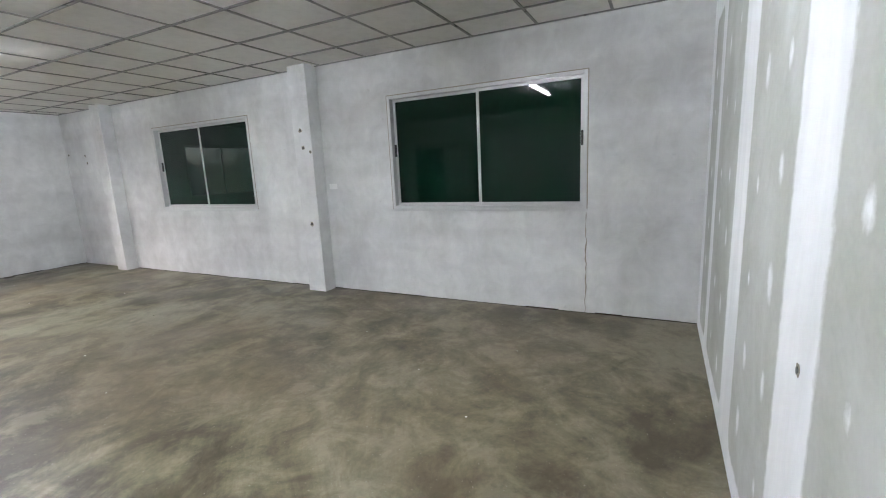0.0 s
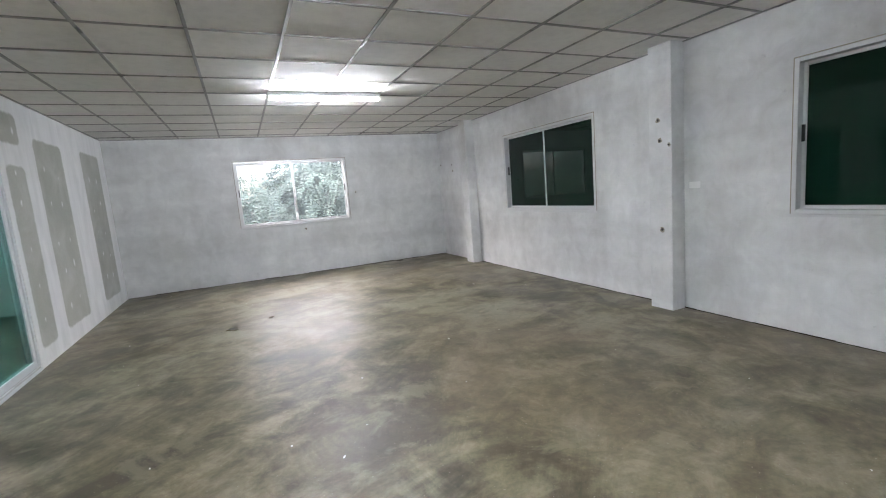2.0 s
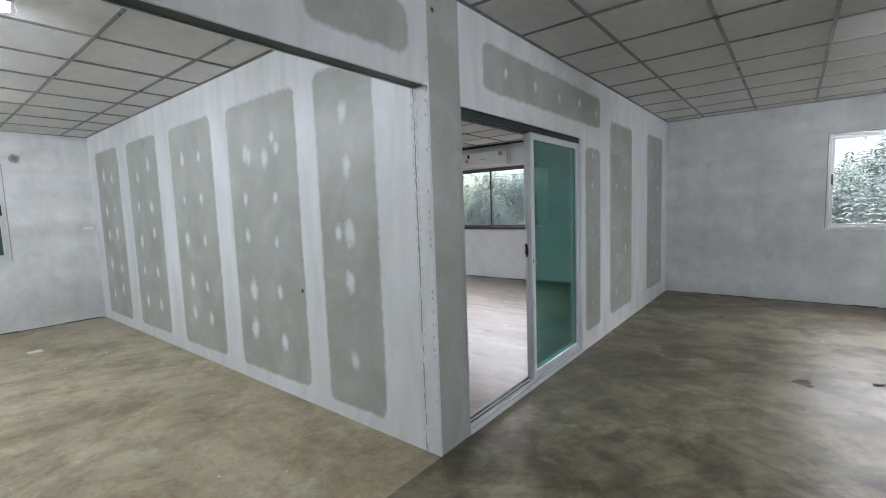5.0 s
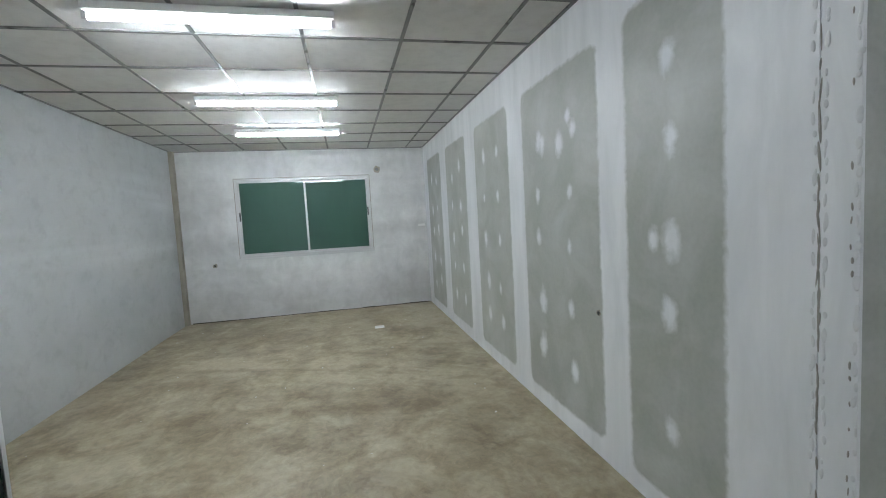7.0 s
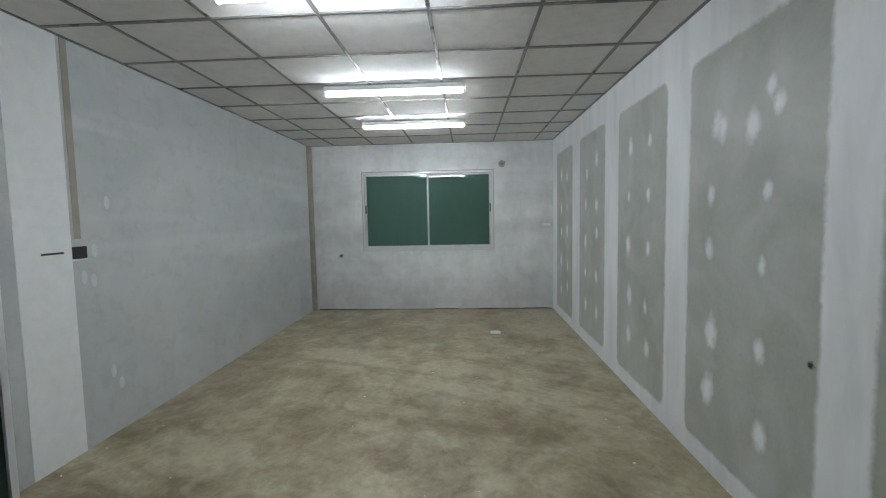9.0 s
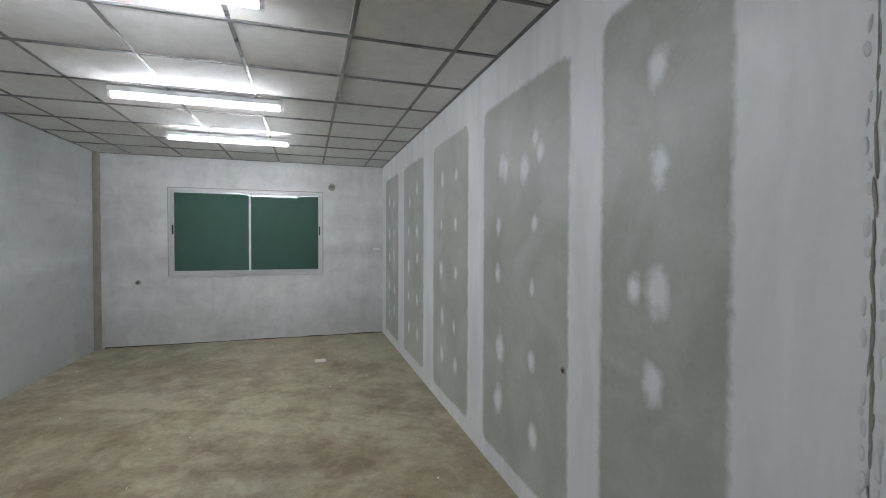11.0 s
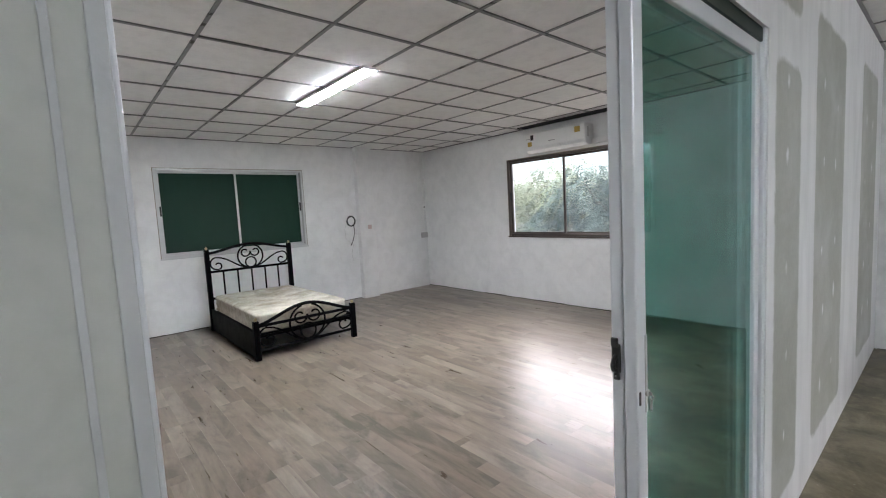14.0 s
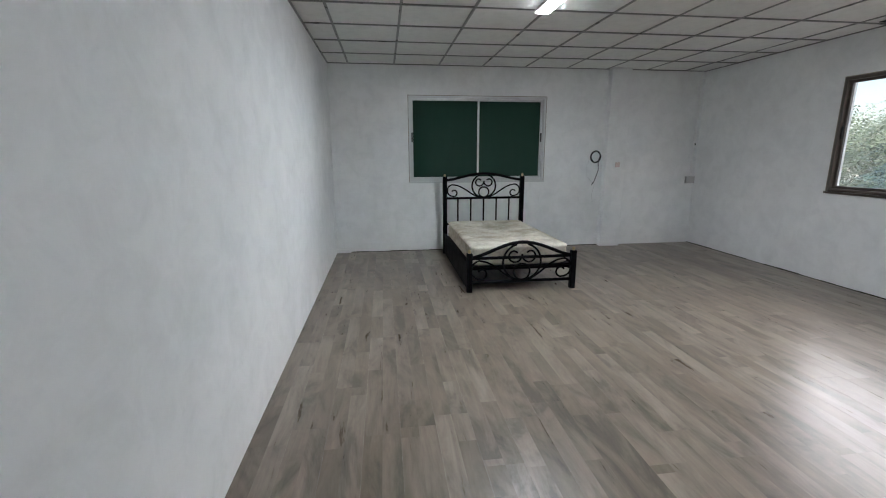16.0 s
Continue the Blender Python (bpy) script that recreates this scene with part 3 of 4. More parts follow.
# ---- windows ----
def window(name, place, w, z0, z1, frame_mat, glass, label, clear=False):
    """A two-leaf sliding window. place(a, d, z): along the wall, depth from the room face outward, height."""
    root = structure(new(name), label, "window")
    def part(nm, mat, items, bevel=0.003):
        bm = bmesh.new()
        for a0, a1, d0, d1, c0, c1 in items:
            p, q = place(a0, d0, c0), place(a1, d1, c1)
            brick(bm, min(p[0], q[0]), max(p[0], q[0]), min(p[1], q[1]), max(p[1], q[1]), c0, c1, bevel, 1)
        return finish(bm, nm, mat, False, root)
    t = 0.032
    part("frame", frame_mat, [(0, t, -0.008, 0.09, z0, z1), (w - t, w, -0.008, 0.09, z0, z1), (t, w - t, -0.008, 0.09, z1 - t, z1), (t, w - t, -0.008, 0.09, z0, z0 + t)])
    part("sill", frame_mat, [(-0.015, w + 0.015, -0.02, 0.0, z0 - 0.022, z0 - 0.001)])
    g = 0.009
    # Dark bead round the frame: edge dirt plus the reveal's shade, as colour.
    part("seal", RAW_CEMENT, [(-g, -0.0005, -0.0025, 0.01, z0 - g, z1 + g), (w + 0.0005, w + g, -0.0025, 0.01, z0 - g, z1 + g), (0, w, -0.0025, 0.01, z1 + 0.0005, z1 + g)], 0)
    m = w / 2
    for k, (a0, a1, d) in enumerate(((t, m + 0.02, 0.025), (m - 0.02, w - t, 0.055))):
        s = 0.028
        b0, b1 = z0 + t, z1 - t
        leaf = part("sash", frame_mat, [(a0, a0 + s, d, d + 0.022, b0, b1), (a1 - s, a1, d, d + 0.022, b0, b1), (a0 + s, a1 - s, d, d + 0.022, b1 - s, b1), (a0 + s, a1 - s, d, d + 0.022, b0, b0 + s)])
        pane = part("pane", glass, [(a0 + s - 0.004, a1 - s + 0.004, d + 0.008, d + 0.013, b0 + s - 0.004, b1 - s + 0.004)], 0)
        if clear:
            pane.visible_shadow = False
        e = a0 + 0.004 if k == 0 else a1 - 0.022
        part("latch", BLACK, [(e, e + 0.018, d - 0.022, d, z0 + (z1 - z0) * 0.47, z0 + (z1 - z0) * 0.58)])
    return root


def east_place(y0):
    return lambda a, d, z: (EAST + d, y0 + a, z)


for n, (y0, y1) in enumerate(EAST_WINDOWS):
    window("window_%d" % (n + 1), east_place(y0), y1 - y0, WIN_Z0, WIN_Z1, ALU, EAST_FILM, "sliding aluminium window with dark green glass")
window("window_3", lambda a, d, z: (TREE_WINDOW[0] + a, NORTH + d, z), TREE_WINDOW[1] - TREE_WINDOW[0], WIN_Z0, WIN_Z1, ALU, CLEAR, "sliding aluminium window looking onto trees", True)
window("window_4", lambda a, d, z: (BED_WINDOW[0] + a, NORTH + d, z), BED_WINDOW[1] - BED_WINDOW[0], WIN_Z0, WIN_Z1, BRONZE, CLEAR, "sliding brown window looking onto trees", True)
window("window_5", lambda a, d, z: (WEST - d, BAY_WINDOW[0] + a, z), BAY_WINDOW[1] - BAY_WINDOW[0], 0.925, WIN_Z1, ALU, WEST_FILM, "sliding aluminium window with green glass")
window("window_6", lambda a, d, z: (WEST - d, BEDROOM_WEST_WINDOW[0] + a, z), BEDROOM_WEST_WINDOW[1] - BEDROOM_WEST_WINDOW[0], 0.975, 2.13, ALU, BED_FILM, "sliding aluminium window with green glass")


# ---- sliding door ----
def sliding_door():
    root = structure(new("door_1"), "half-open white sliding door with green tinted glass", "sliding door")
    y0, y1, z1 = DOOR_Y0, DOOR_Y1, DOOR_Z
    boxes("frame", WHITE_ALU, [(-0.098, -0.004, y1 - 0.032, y1, 0.045, z1), (-0.098, 0.004, y0, y1, -0.02, 0.030), (-0.098, -0.08, y0 + 0.001, y0 + 0.014, 0.045, z1)], 0.003, root)
    boxes("head_track", DARK_GREEN, [(-0.096, -0.074, y0, y1 - 0.032, z1 - 0.045, z1), (-0.062, -0.045, y0, y1 - 0.032, z1 - 0.045, z1), (-0.03, -0.010, y0, y1 - 0.032, z1 - 0.045, z1), (-0.096, -0.010, y0, y1 - 0.032, z1 - 0.010, z1)], 0.001, root)
    pieces("sill_track", ALU, [(-0.096, -0.090, y0, y1 - 0.03, 0.030, 0.045), (-0.066, -0.060, y0, y1 - 0.03, 0.030, 0.042), (-0.036, -0.030, y0, y1 - 0.03, 0.030, 0.042), (-0.004, 0.002, y0, y1 - 0.03, 0.030, 0.042)], 0, root)
    pieces("sill_channel", BLACK, [(-0.089, -0.067, y0 + 0.001, y1 - 0.034, 0.0302, 0.0325), (-0.059, -0.037, y0 + 0.001, 1.158, 0.0302, 0.0325)], 0, root)
    for nm, a0, a1, x in (("fixed_leaf", 1.16, y1 - 0.034, -0.045), ("sliding_leaf", 1.18, y1 - 0.05, -0.085)):
        s, b0, b1 = 0.048, 0.046, z1 - 0.046
        leaf = boxes(nm, WHITE_ALU, [(x, x + 0.03, a0, a0 + s, b0, b1), (x, x + 0.03, a1 - s, a1, b0, b1), (x, x + 0.03, a0 + s, a1 - s, b0, b0 + 0.06), (x, x + 0.03, a0 + s, a1 - s, b1 - s, b1)], 0.004, root)
        pane = boxes("pane", TINT, [(x + 0.012, x + 0.018, a0 + s - 0.004, a1 - s + 0.004, b0 + 0.056, b1 - s + 0.004)], 0, leaf)
        pane.visible_shadow = False
    return root


door = sliding_door()


def door_latch():
    """The black hook latch on the sliding leaf's edge."""
    bm = bmesh.new()
    y = 1.18
    brick(bm, -0.081, -0.060, y - 0.010, y - 0.0005, 1.005, 1.075, 0.004)
    brick(bm, -0.079, -0.062, y - 0.016, y - 0.008, 1.068, 1.090, 0.003)
    brick(bm, -0.078, -0.063, y - 0.008, y - 0.0008, 0.988, 1.008, 0.003)
    tube(bm, [(-0.070, y - 0.008, 1.046), (-0.070, y - 0.018, 1.040), (-0.070, y - 0.023, 1.028), (-0.070, y - 0.020, 1.017), (-0.070, y - 0.010, 1.012)], 0.0055)
    ob = finish(bm, "latch", BLACK, False, door)
    pieces("screw", ALU, [(-0.073, -0.069, y - 0.0112, y - 0.0098, 1.03, 1.034), (-0.073, -0.069, y - 0.0092, y - 0.0078, 0.996, 1.0)], 0.0005, door)
    pieces("pull_strip", ALU, [(-0.0155, -0.0125, 1.196, 1.205, 0.92, 1.10)], 0.001, door)
    pieces("keyhole", BLACK, [(-0.0155, -0.0132, 1.168, 1.175, 0.945, 0.975)], 0.0005, door)
    bm = bmesh.new()
    tube(bm, [(-0.016, 1.203, 0.965), (-0.010, 1.203, 0.965)], 0.008, 12)
    brick(bm, -0.010, -0.002, 1.202, 1.204, 0.961, 0.969, 0.0006, 1)
    tube(bm, [(-0.003 + 0.004 * math.cos(a), 1.203, 0.957 + 0.006 * math.sin(a)) for a in (math.pi * k / 6 for k in range(12))], 0.0011, 6, True)
    brick(bm, -0.006, -0.001, 1.202, 1.204, 0.925, 0.952, 0.0008, 1)
    finish(bm, "key", CHIP, False, door)
    return ob


door_latch()


# ---- lamps ----
def batten(x0, x1, y, light=TUBE_LIGHT):
    """A bare fluorescent batten along x under the ceiling boards."""
    root = tagged(new("ceiling_lamp"), "lit bare fluorescent tube on a white batten", "ceiling lamp", "fluorescent battens")
    c, h = (x0 + x1) / 2, (x1 - x0) / 2
    boxes("body", PLASTIC, [(-h, h, -0.042, 0.042, -0.048, -0.0065)], 0.006, root)
    pieces("lampholder", PLASTIC, [(-h - 0.004, -h + 0.02, -0.02, 0.02, -0.088, -0.045), (h - 0.02, h + 0.004, -0.02, 0.02, -0.088, -0.045)], 0.004, root)
    tubes("tube", light, [([(-h + 0.02, 0, -0.068), (h - 0.02, 0, -0.068)], 0.0145)], root, 12)
    root.matrix_world = pose(c, y, TOP)
    return root


for y in (2.10, -1.88):
    batten(2.25, 3.48, y)


def batten_y(x, y0, y1):
    root = batten(y0, y1, 0, TUBE_BAY_LIGHT)
    root.matrix_world = pose(x, (y0 + y1) / 2, TOP, 0, 0, 90)
    return root


for x in (-1.63, -3.26, -4.64):
    batten_y(x, -2.47, -1.29)


def flat_lamp(x0, x1, y):
    root = tagged(new("ceiling_lamp"), "lit slim flat white ceiling light", "ceiling lamp")
    boxes("body", PLASTIC, [(x0, x1, y - 0.06, y + 0.06, TOP - 0.030, TOP - 0.0065)], 0.004, root)
    boxes("diffuser", PANEL_LIGHT, [(x0 + 0.012, x1 - 0.012, y - 0.054, y + 0.054, TOP - 0.035, TOP - 0.030)], 0.001, root)
    boxes("clip", ALU, [(x0 + 0.55, x0 + 0.58, y - 0.06, y - 0.045, TOP - 0.03, TOP - 0.0065)], 0.002, root)
    return root


flat_lamp(-3.76, -2.49, 2.10)


# ---- bed ----
def arc(c, r0, r1, a0, a1, n=18):
    """Points of a spiral in the (y, z) plane."""
    out = []
    for k in range(n + 1):
        q = k / n
        a, r = radians(a0 + (a1 - a0) * q), r0 + (r1 - r0) * q
        out.append((c[0] + r * math.cos(a), c[1] + r * math.sin(a)))
    return out


def bed_end(name, root, x, y0, y1, z_low, z_mid, z_post, rise, bars, base_z):
    """Wrought-iron end: two square posts, rails, an arched top and scrolls."""
    c, w = (y0 + y1) / 2, y1 - y0
    bm = bmesh.new()
    for y in (y0, y1):
        brick(bm, x - 0.028, x + 0.028, y - 0.028, y + 0.028, base_z, z_post, 0.005)
    lift = lambda pts: [(x, p, q) for p, q in pts]
    for z in (z_low, z_mid):
        tube(bm, [(x, y0, z), (x, y1, z)], 0.016)
    top = z_post - 0.05
    arch = []
    for k in range(25):
        q = k / 24
        s = math.sin(math.pi * q)
        arch.append((y0 + w * q, top + rise * s ** 1.6))
    tube(bm, lift(arch), 0.018)
    h = top + rise - z_mid if bars else top + rise - z_low
    base = z_mid if bars else z_low
    for sgn in (-1, 1):
        m = lambda pts: lift([(c + sgn * p, q) for p, q in pts])
        R = h * 0.47
        tube(bm, m(arc((0.01, base + h * 0.5), R, R * 0.98, -88, 75, 20)), 0.011)
        tube(bm, m(arc((h * 0.20, base + h * 0.66), h * 0.20, h * 0.10, 170, 500, 22)), 0.010)
        tube(bm, m([(0.03, base + 0.006)] + [(0.03 + (w * 0.5 - 0.16) * q, base + 0.006 + h * 0.52 * (3 * q * q - 2 * q ** 3)) for q in (0.15, 0.3, 0.45, 0.6, 0.75, 0.9)]
                  + arc((w * 0.5 - 0.115, base + h * 0.30), h * 0.26, h * 0.22, 80, -90, 10) + arc((w * 0.5 - 0.125, base + h * 0.22), h * 0.15, h * 0.09, -90, -330, 14)), 0.010)
    tube(bm, lift(arc((c, base + h * 0.24), h * 0.21, h * 0.21, 0, 340, 24)), 0.010, 8, True)
    if bars:
        for k in range(1, 6):
            y = y0 + w * k / 6
            tube(bm, [(x, y, z_low), (x, y, z_mid)], 0.011)
    finish(bm, name, BLACK_STEEL, False, root)
    for y in (y0, y1):
        bm = bmesh.new()
        bmesh.ops.create_uvsphere(bm, u_segments=12, v_segments=8, radius=0.017, matrix=Matrix.Translation((x, y, z_post + 0.02)))
        brick(bm, x - 0.012, x + 0.012, y - 0.012, y + 0.012, z_post - 0.001, z_post + 0.008, 0.003)
        finish(bm, "finial", BRASS, True, root)


HEAD_X, FOOT_X, BED_Y0, BED_Y1 = -5.93, -4.13, 1.585, 2.675


def bed():
    root = tagged(new("bed"), "black wrought-iron single bed with scrolled ends", "bed")
    bed_end("headboard", root, HEAD_X, BED_Y0, BED_Y1, 0.40, 0.755, 1.05, 0.09, True, BED_Z)
    bed_end("footboard", root, FOOT_X, BED_Y0, BED_Y1, 0.08, 0.33, 0.385, 0.15, False, BED_Z)
    pieces("side_rail", BLACK_STEEL, [(HEAD_X + 0.02, FOOT_X - 0.02, BED_Y0 - 0.012, BED_Y0 + 0.012, BED_Z + 0.01, 0.27), (HEAD_X + 0.02, FOOT_X - 0.02, BED_Y1 - 0.012, BED_Y1 + 0.012, 0.17, 0.26)], 0.004, root)
    pieces("slat", BLACK_STEEL, [(HEAD_X + 0.15 + k * 0.26, HEAD_X + 0.21 + k * 0.26, BED_Y0, BED_Y1, 0.195, 0.223) for k in range(7)], 0.003, root)
    # Unseen black board, added to deepen the shade beneath the bed.
    boxes("shade_board", BLACK_STEEL, [(HEAD_X + 0.03, FOOT_X - 0.03, BED_Y0 + 0.014, BED_Y1 - 0.014, 0.225, 0.239)], 0.002, root)
    return root


bed()


def mattress():
    """A worn thin mattress with piped edges and a sagging top."""
    x0, x1, y0, y1, z0, z1 = HEAD_X + 0.03, FOOT_X - 0.035, BED_Y0 + 0.03, BED_Y1 - 0.03, 0.241, 0.445
    bm = bmesh.new()
    nx, ny = 40, 26
    rows = []
    def ring(z, inset):
        pts = []
        a0, a1, b0, b1, r = x0 + inset, x1 - inset, y0 + inset, y1 - inset, 0.07
        for cx, cy, s in ((a1 - r, b1 - r, 0), (a0 + r, b1 - r, 90), (a0 + r, b0 + r, 180), (a1 - r, b0 + r, 270)):
            for k in range(6):
                a = radians(s + 18 * k)
                pts.append((cx + r * math.cos(a), cy + r * math.sin(a), z))
        return pts
    prof = [(z0, 0.03), (z0 + 0.015, 0.008), (z0 + 0.03, 0.0), (z0 + 0.05, 0.012), ((z0 + z1) / 2, 0.004), (z1 - 0.045, 0.012), (z1 - 0.028, 0.0), (z1 - 0.012, 0.008), (z1 - 0.004, 0.03), (z1 + 0.004, 0.08), (z1 + 0.004, 0.2), (z1 - 0.004, 0.36), (z1 - 0.008, 0.48)]
    rings = [[bm.verts.new((p[0], p[1], p[2] + 0.008 * noise.noise((p[0] * 3, p[1] * 3, p[2])))) for p in ring(z, i)] for z, i in prof]
    n = len(rings[0])
    for a, b in zip(rings, rings[1:]):
        for k in range(n):
            bm.faces.new((a[k], a[(k + 1) % n], b[(k + 1) % n], b[k]))
    bm.faces.new(rings[0])
    bm.faces.new(rings[-1])
    ob = finish(bm, "mattress", CLOTH, True)
    return tagged(ob, "worn stained beige mattress on the iron bed", "mattress")


mattress()


# ---- air conditioner ----
def air_conditioner():
    root = tagged(new("air_conditioner"), "white wall-mounted split air conditioner above the window", "air conditioner")
    x0, x1, z0, z1, d = -3.58, -2.63, 2.135, 2.405, 0.20
    prof = [(0, z0 + 0.03), (0, z1), (-d + 0.01, z1), (-d, z1 - 0.012), (-d, z0 + 0.075), (-d + 0.012, z0 + 0.03), (-d + 0.05, z0 + 0.005), (-d + 0.09, z0), (-0.06, z0 + 0.01)]
    bm = bmesh.new()
    ends = [[bm.verts.new((x, NORTH + y, z)) for y, z in prof] for x in (x0, x1)]
    n = len(prof)
    for k in range(n):
        bm.faces.new((ends[0][k], ends[0][(k + 1) % n], ends[1][(k + 1) % n], ends[1][k]))
    bm.faces.new(ends[0])
    bm.faces.new(ends[1])
    bmesh.ops.bevel(bm, geom=[e for e in bm.edges if abs(e.verts[0].co.x - e.verts[1].co.x) < 1e-6], offset=0.008, segments=2, affect="EDGES")
    finish(bm, "body", PLASTIC, False, root)
    boxes("air_flap", PLASTIC, [(x0 + 0.04, x1 - 0.04, NORTH - d - 0.004, NORTH - d + 0.03, z0 + 0.028, z0 + 0.04)], 0.003, root)
    pieces("sticker", GOLD, [(x1 - 0.15, x1 - 0.07, NORTH - d - 0.003, NORTH - d - 0.001, z1 - 0.1, z1 - 0.03), (x0 + 0.05, x0 + 0.12, NORTH - d - 0.003, NORTH - d - 0.001, z0 + 0.09, z0 + 0.15)], 0.0, root)
    pieces("label_bar", BLACK, [(x0 + 0.10, x0 + 0.15, NORTH - d - 0.003, NORTH - d - 0.001, z0 + 0.17, z0 + 0.24), (x0 + 0.0 + 0.02, x0 + 0.09, NORTH - d - 0.003, NORTH - d - 0.001, z0 + 0.19, z0 + 0.195), (x0 + 0.40, x0 + 0.50, NORTH - d - 0.003, NORTH - d - 0.001, z0 + 0.125, z0 + 0.131)], 0.0, root)
    boxes("end_grille", GREY_PLASTIC, [(x1 + 0.0005, x1 + 0.003, NORTH - 0.15, NORTH - 0.12, z0 + 0.1, z1 - 0.04)], 0.0, root)
    return root


air_conditioner()
# Shade above the air conditioner, put in as a flat black strip under the boards.
structure(boxes("ceiling_shade", BLACK_STEEL, [(-3.72, -2.30, NORTH - 0.20, NORTH - 0.018, TOP - 0.0075, TOP - 0.001)], 0.001), "black strip on the ceiling for the shade above the unit", "ceiling gap")
tagged(boxes("pipe_trunking", PLASTIC, [(-2.625, -1.75, NORTH - 0.06, NORTH, 2.15, 2.215)], 0.006), "white pipe trunking on the wall beside the air conditioner", "trunking")


# ---- small fittings ----
def cable_coil():
    root = tagged(new("cable_coil"), "black cable coiled and hung on the wall", "cable")
    x, c = WEST + 0.025, (3.845, 1.305)
    runs = []
    for k in range(5):
        r = 0.073 + 0.004 * math.sin(k * 2.3)
        pts = [(x + 0.006 * math.sin(a * 3 + k) + 0.004 * k, c[0] + 0.004 * math.sin(k) + r * math.cos(a), c[1] + r * math.sin(a) * 1.12) for a in (2 * math.pi * q / 28 for q in range(29))]
        runs.append((pts, 0.0075))
    tubes("coil", BLACK, runs, root, 6)
    loop = [(x, c[0] + 0.05, c[1] - 0.06), (x, c[0] + 0.06, c[1] - 0.2), (x, c[0] + 0.01, c[1] - 0.35), (x, c[0] - 0.03, c[1] - 0.41)]
    loose = [(x, c[0] - 0.05, c[1] + 0.05), (x, c[0] - 0.12, c[1] - 0.12), (x, c[0] - 0.11, c[1] - 0.28), (x, c[0] - 0.02, c[1] - 0.38), (x, c[0] + 0.05, c[1] - 0.30)]
    tubes("loose_end", BLACK, [(loop, 0.0055)], root, 6)
    tubes("thin_wire", GREY_PLASTIC, [(loose, 0.002), ([(x, c[0] + 0.02, c[1] - 0.4), (x, c[0] - 0.02, c[1] - 0.55), (x, c[0] + 0.0, c[1] - 0.66), (x, c[0] + 0.05, c[1] - 0.62)], 0.002)], root, 6)
    boxes("wall_hook", ALU, [(WEST, x + 0.02, c[0] - 0.004, c[0] + 0.004, c[1] + 0.06, c[1] + 0.072)], 0.001, root)


cable_coil()


def plate(name, x, y, z, w, h, face, mat, label, d=0.012):
    """A flat cover plate on a wall; face is the way that it looks."""
    bm = bmesh.new()
    if face[0]:
        brick(bm, min(x, x + face[0] * d), max(x, x + face[0] * d), y - w / 2, y + w / 2, z - h / 2, z + h / 2, 0.003)
    else:
        brick(bm, x - w / 2, x + w / 2, min(y, y + face[1] * d), max(y, y + face[1] * d), z - h / 2, z + h / 2, 0.003)
    return tagged(finish(bm, name, mat), label, "socket plate")


plate("wall_plate", -6.075, 4.155, 1.19, 0.07, 0.07, (1, 0), PINK, "faded pink blank plate on the pillar")
sw = plate("wall_switch", WEST, 5.43, 1.485, 0.06, 0.10, (1, 0), PLASTIC, "white breaker switch on the bedroom wall")
boxes("rocker", BLACK, [(WEST + 0.012, WEST + 0.018, 5.42, 5.44, 1.47, 1.50)], 0.002, sw)
plate("socket_box", WEST, 5.40, 0.955, 0.14, 0.10, (1, 0), GREY_PLASTIC, "grey surface socket box on the bedroom wall", 0.035)
tagged(boxes("conduit", PLASTIC, [(WEST, WEST + 0.018, 5.41, 5.436, 1.536, TOP), (WEST, WEST + 0.012, 5.405, 5.418, 1.006, 1.434)], 0.003), "white surface cable conduit beside the corner", "conduit")


def wall_hole(x, y, z, face, r=0.022, mat=BLACK, label="small dark drilled hole with chipped rim"):
    """A drilled hole: a dark plug set in a chipped rim."""
    root = tagged(new("drilled_hole"), label, "hole", kind="structure")
    out = Vector((face[0], face[1], 0))
    side = Vector((-face[1], face[0], 0))
    for nm, rr, d, m in (("chipped_rim", r * 1.5, 0.0015, RAW_CEMENT), ("plug", r * 0.8, 0.003, mat)):
        bm = bmesh.new()
        ring = []
        for k in range(11):
            a = 2 * math.pi * k / 11
            q = rr * random.uniform(0.7, 1.15)
            ring.append(Vector((x, y, z)) + side * math.cos(a) * q + Vector((0, 0, math.sin(a) * q)))
        lo = [bm.verts.new(p - out * 0.002) for p in ring]
        hi = [bm.verts.new(p + out * d) for p in ring]
        for k in range(11):
            bm.faces.new((lo[k], lo[(k + 1) % 11], hi[(k + 1) % 11], hi[k]))
        bm.faces.new(hi)
        finish(bm, nm, m, False, root)
    return root


wall_hole(WEST, -3.23, 0.845, (1, 0))
wall_hole(WEST, -0.755, 2.19, (1, 0), 0.035, TBAR, "grey round pipe sleeve plugged in the wall")
for y, z in ((0.017, 1.84), (-0.002, 1.647), (-0.02, 0.795)):
    wall_hole(5.55, y, z, (-1, 0), 0.018)
wall_hole(5.55, -0.1, 1.60, (-1, 0), 0.012)
for y, z in ((5.39, 1.856), (4.888, 1.826), (4.86, 1.70)):
    wall_hole(EAST, y, z, (-1, 0), 0.016)
wall_hole(2.90, NORTH, 0.837, (0, -1), 0.014)
wall_hole(3.90, NORTH, 1.441, (0, -1), 0.012)
wall_hole(-1.234, 0.0, 0.824, (0, -1), 0.014)
wall_hole(0.0, 0.06, 2.40, (1, 0), 0.012)
wall_hole(2.95, SOUTH, 0.86, (0, 1), 0.012)
plate("socket_plate", WEST, -0.09, 1.275, 0.11, 0.035, (1, 0), PLASTIC, "small white socket plate near the corner")
plate("junction_plate", EAST, -0.234, 1.208, 0.11, 0.06, (-1, 0), PLASTIC, "filled socket plate on the plaster wall", 0.004)
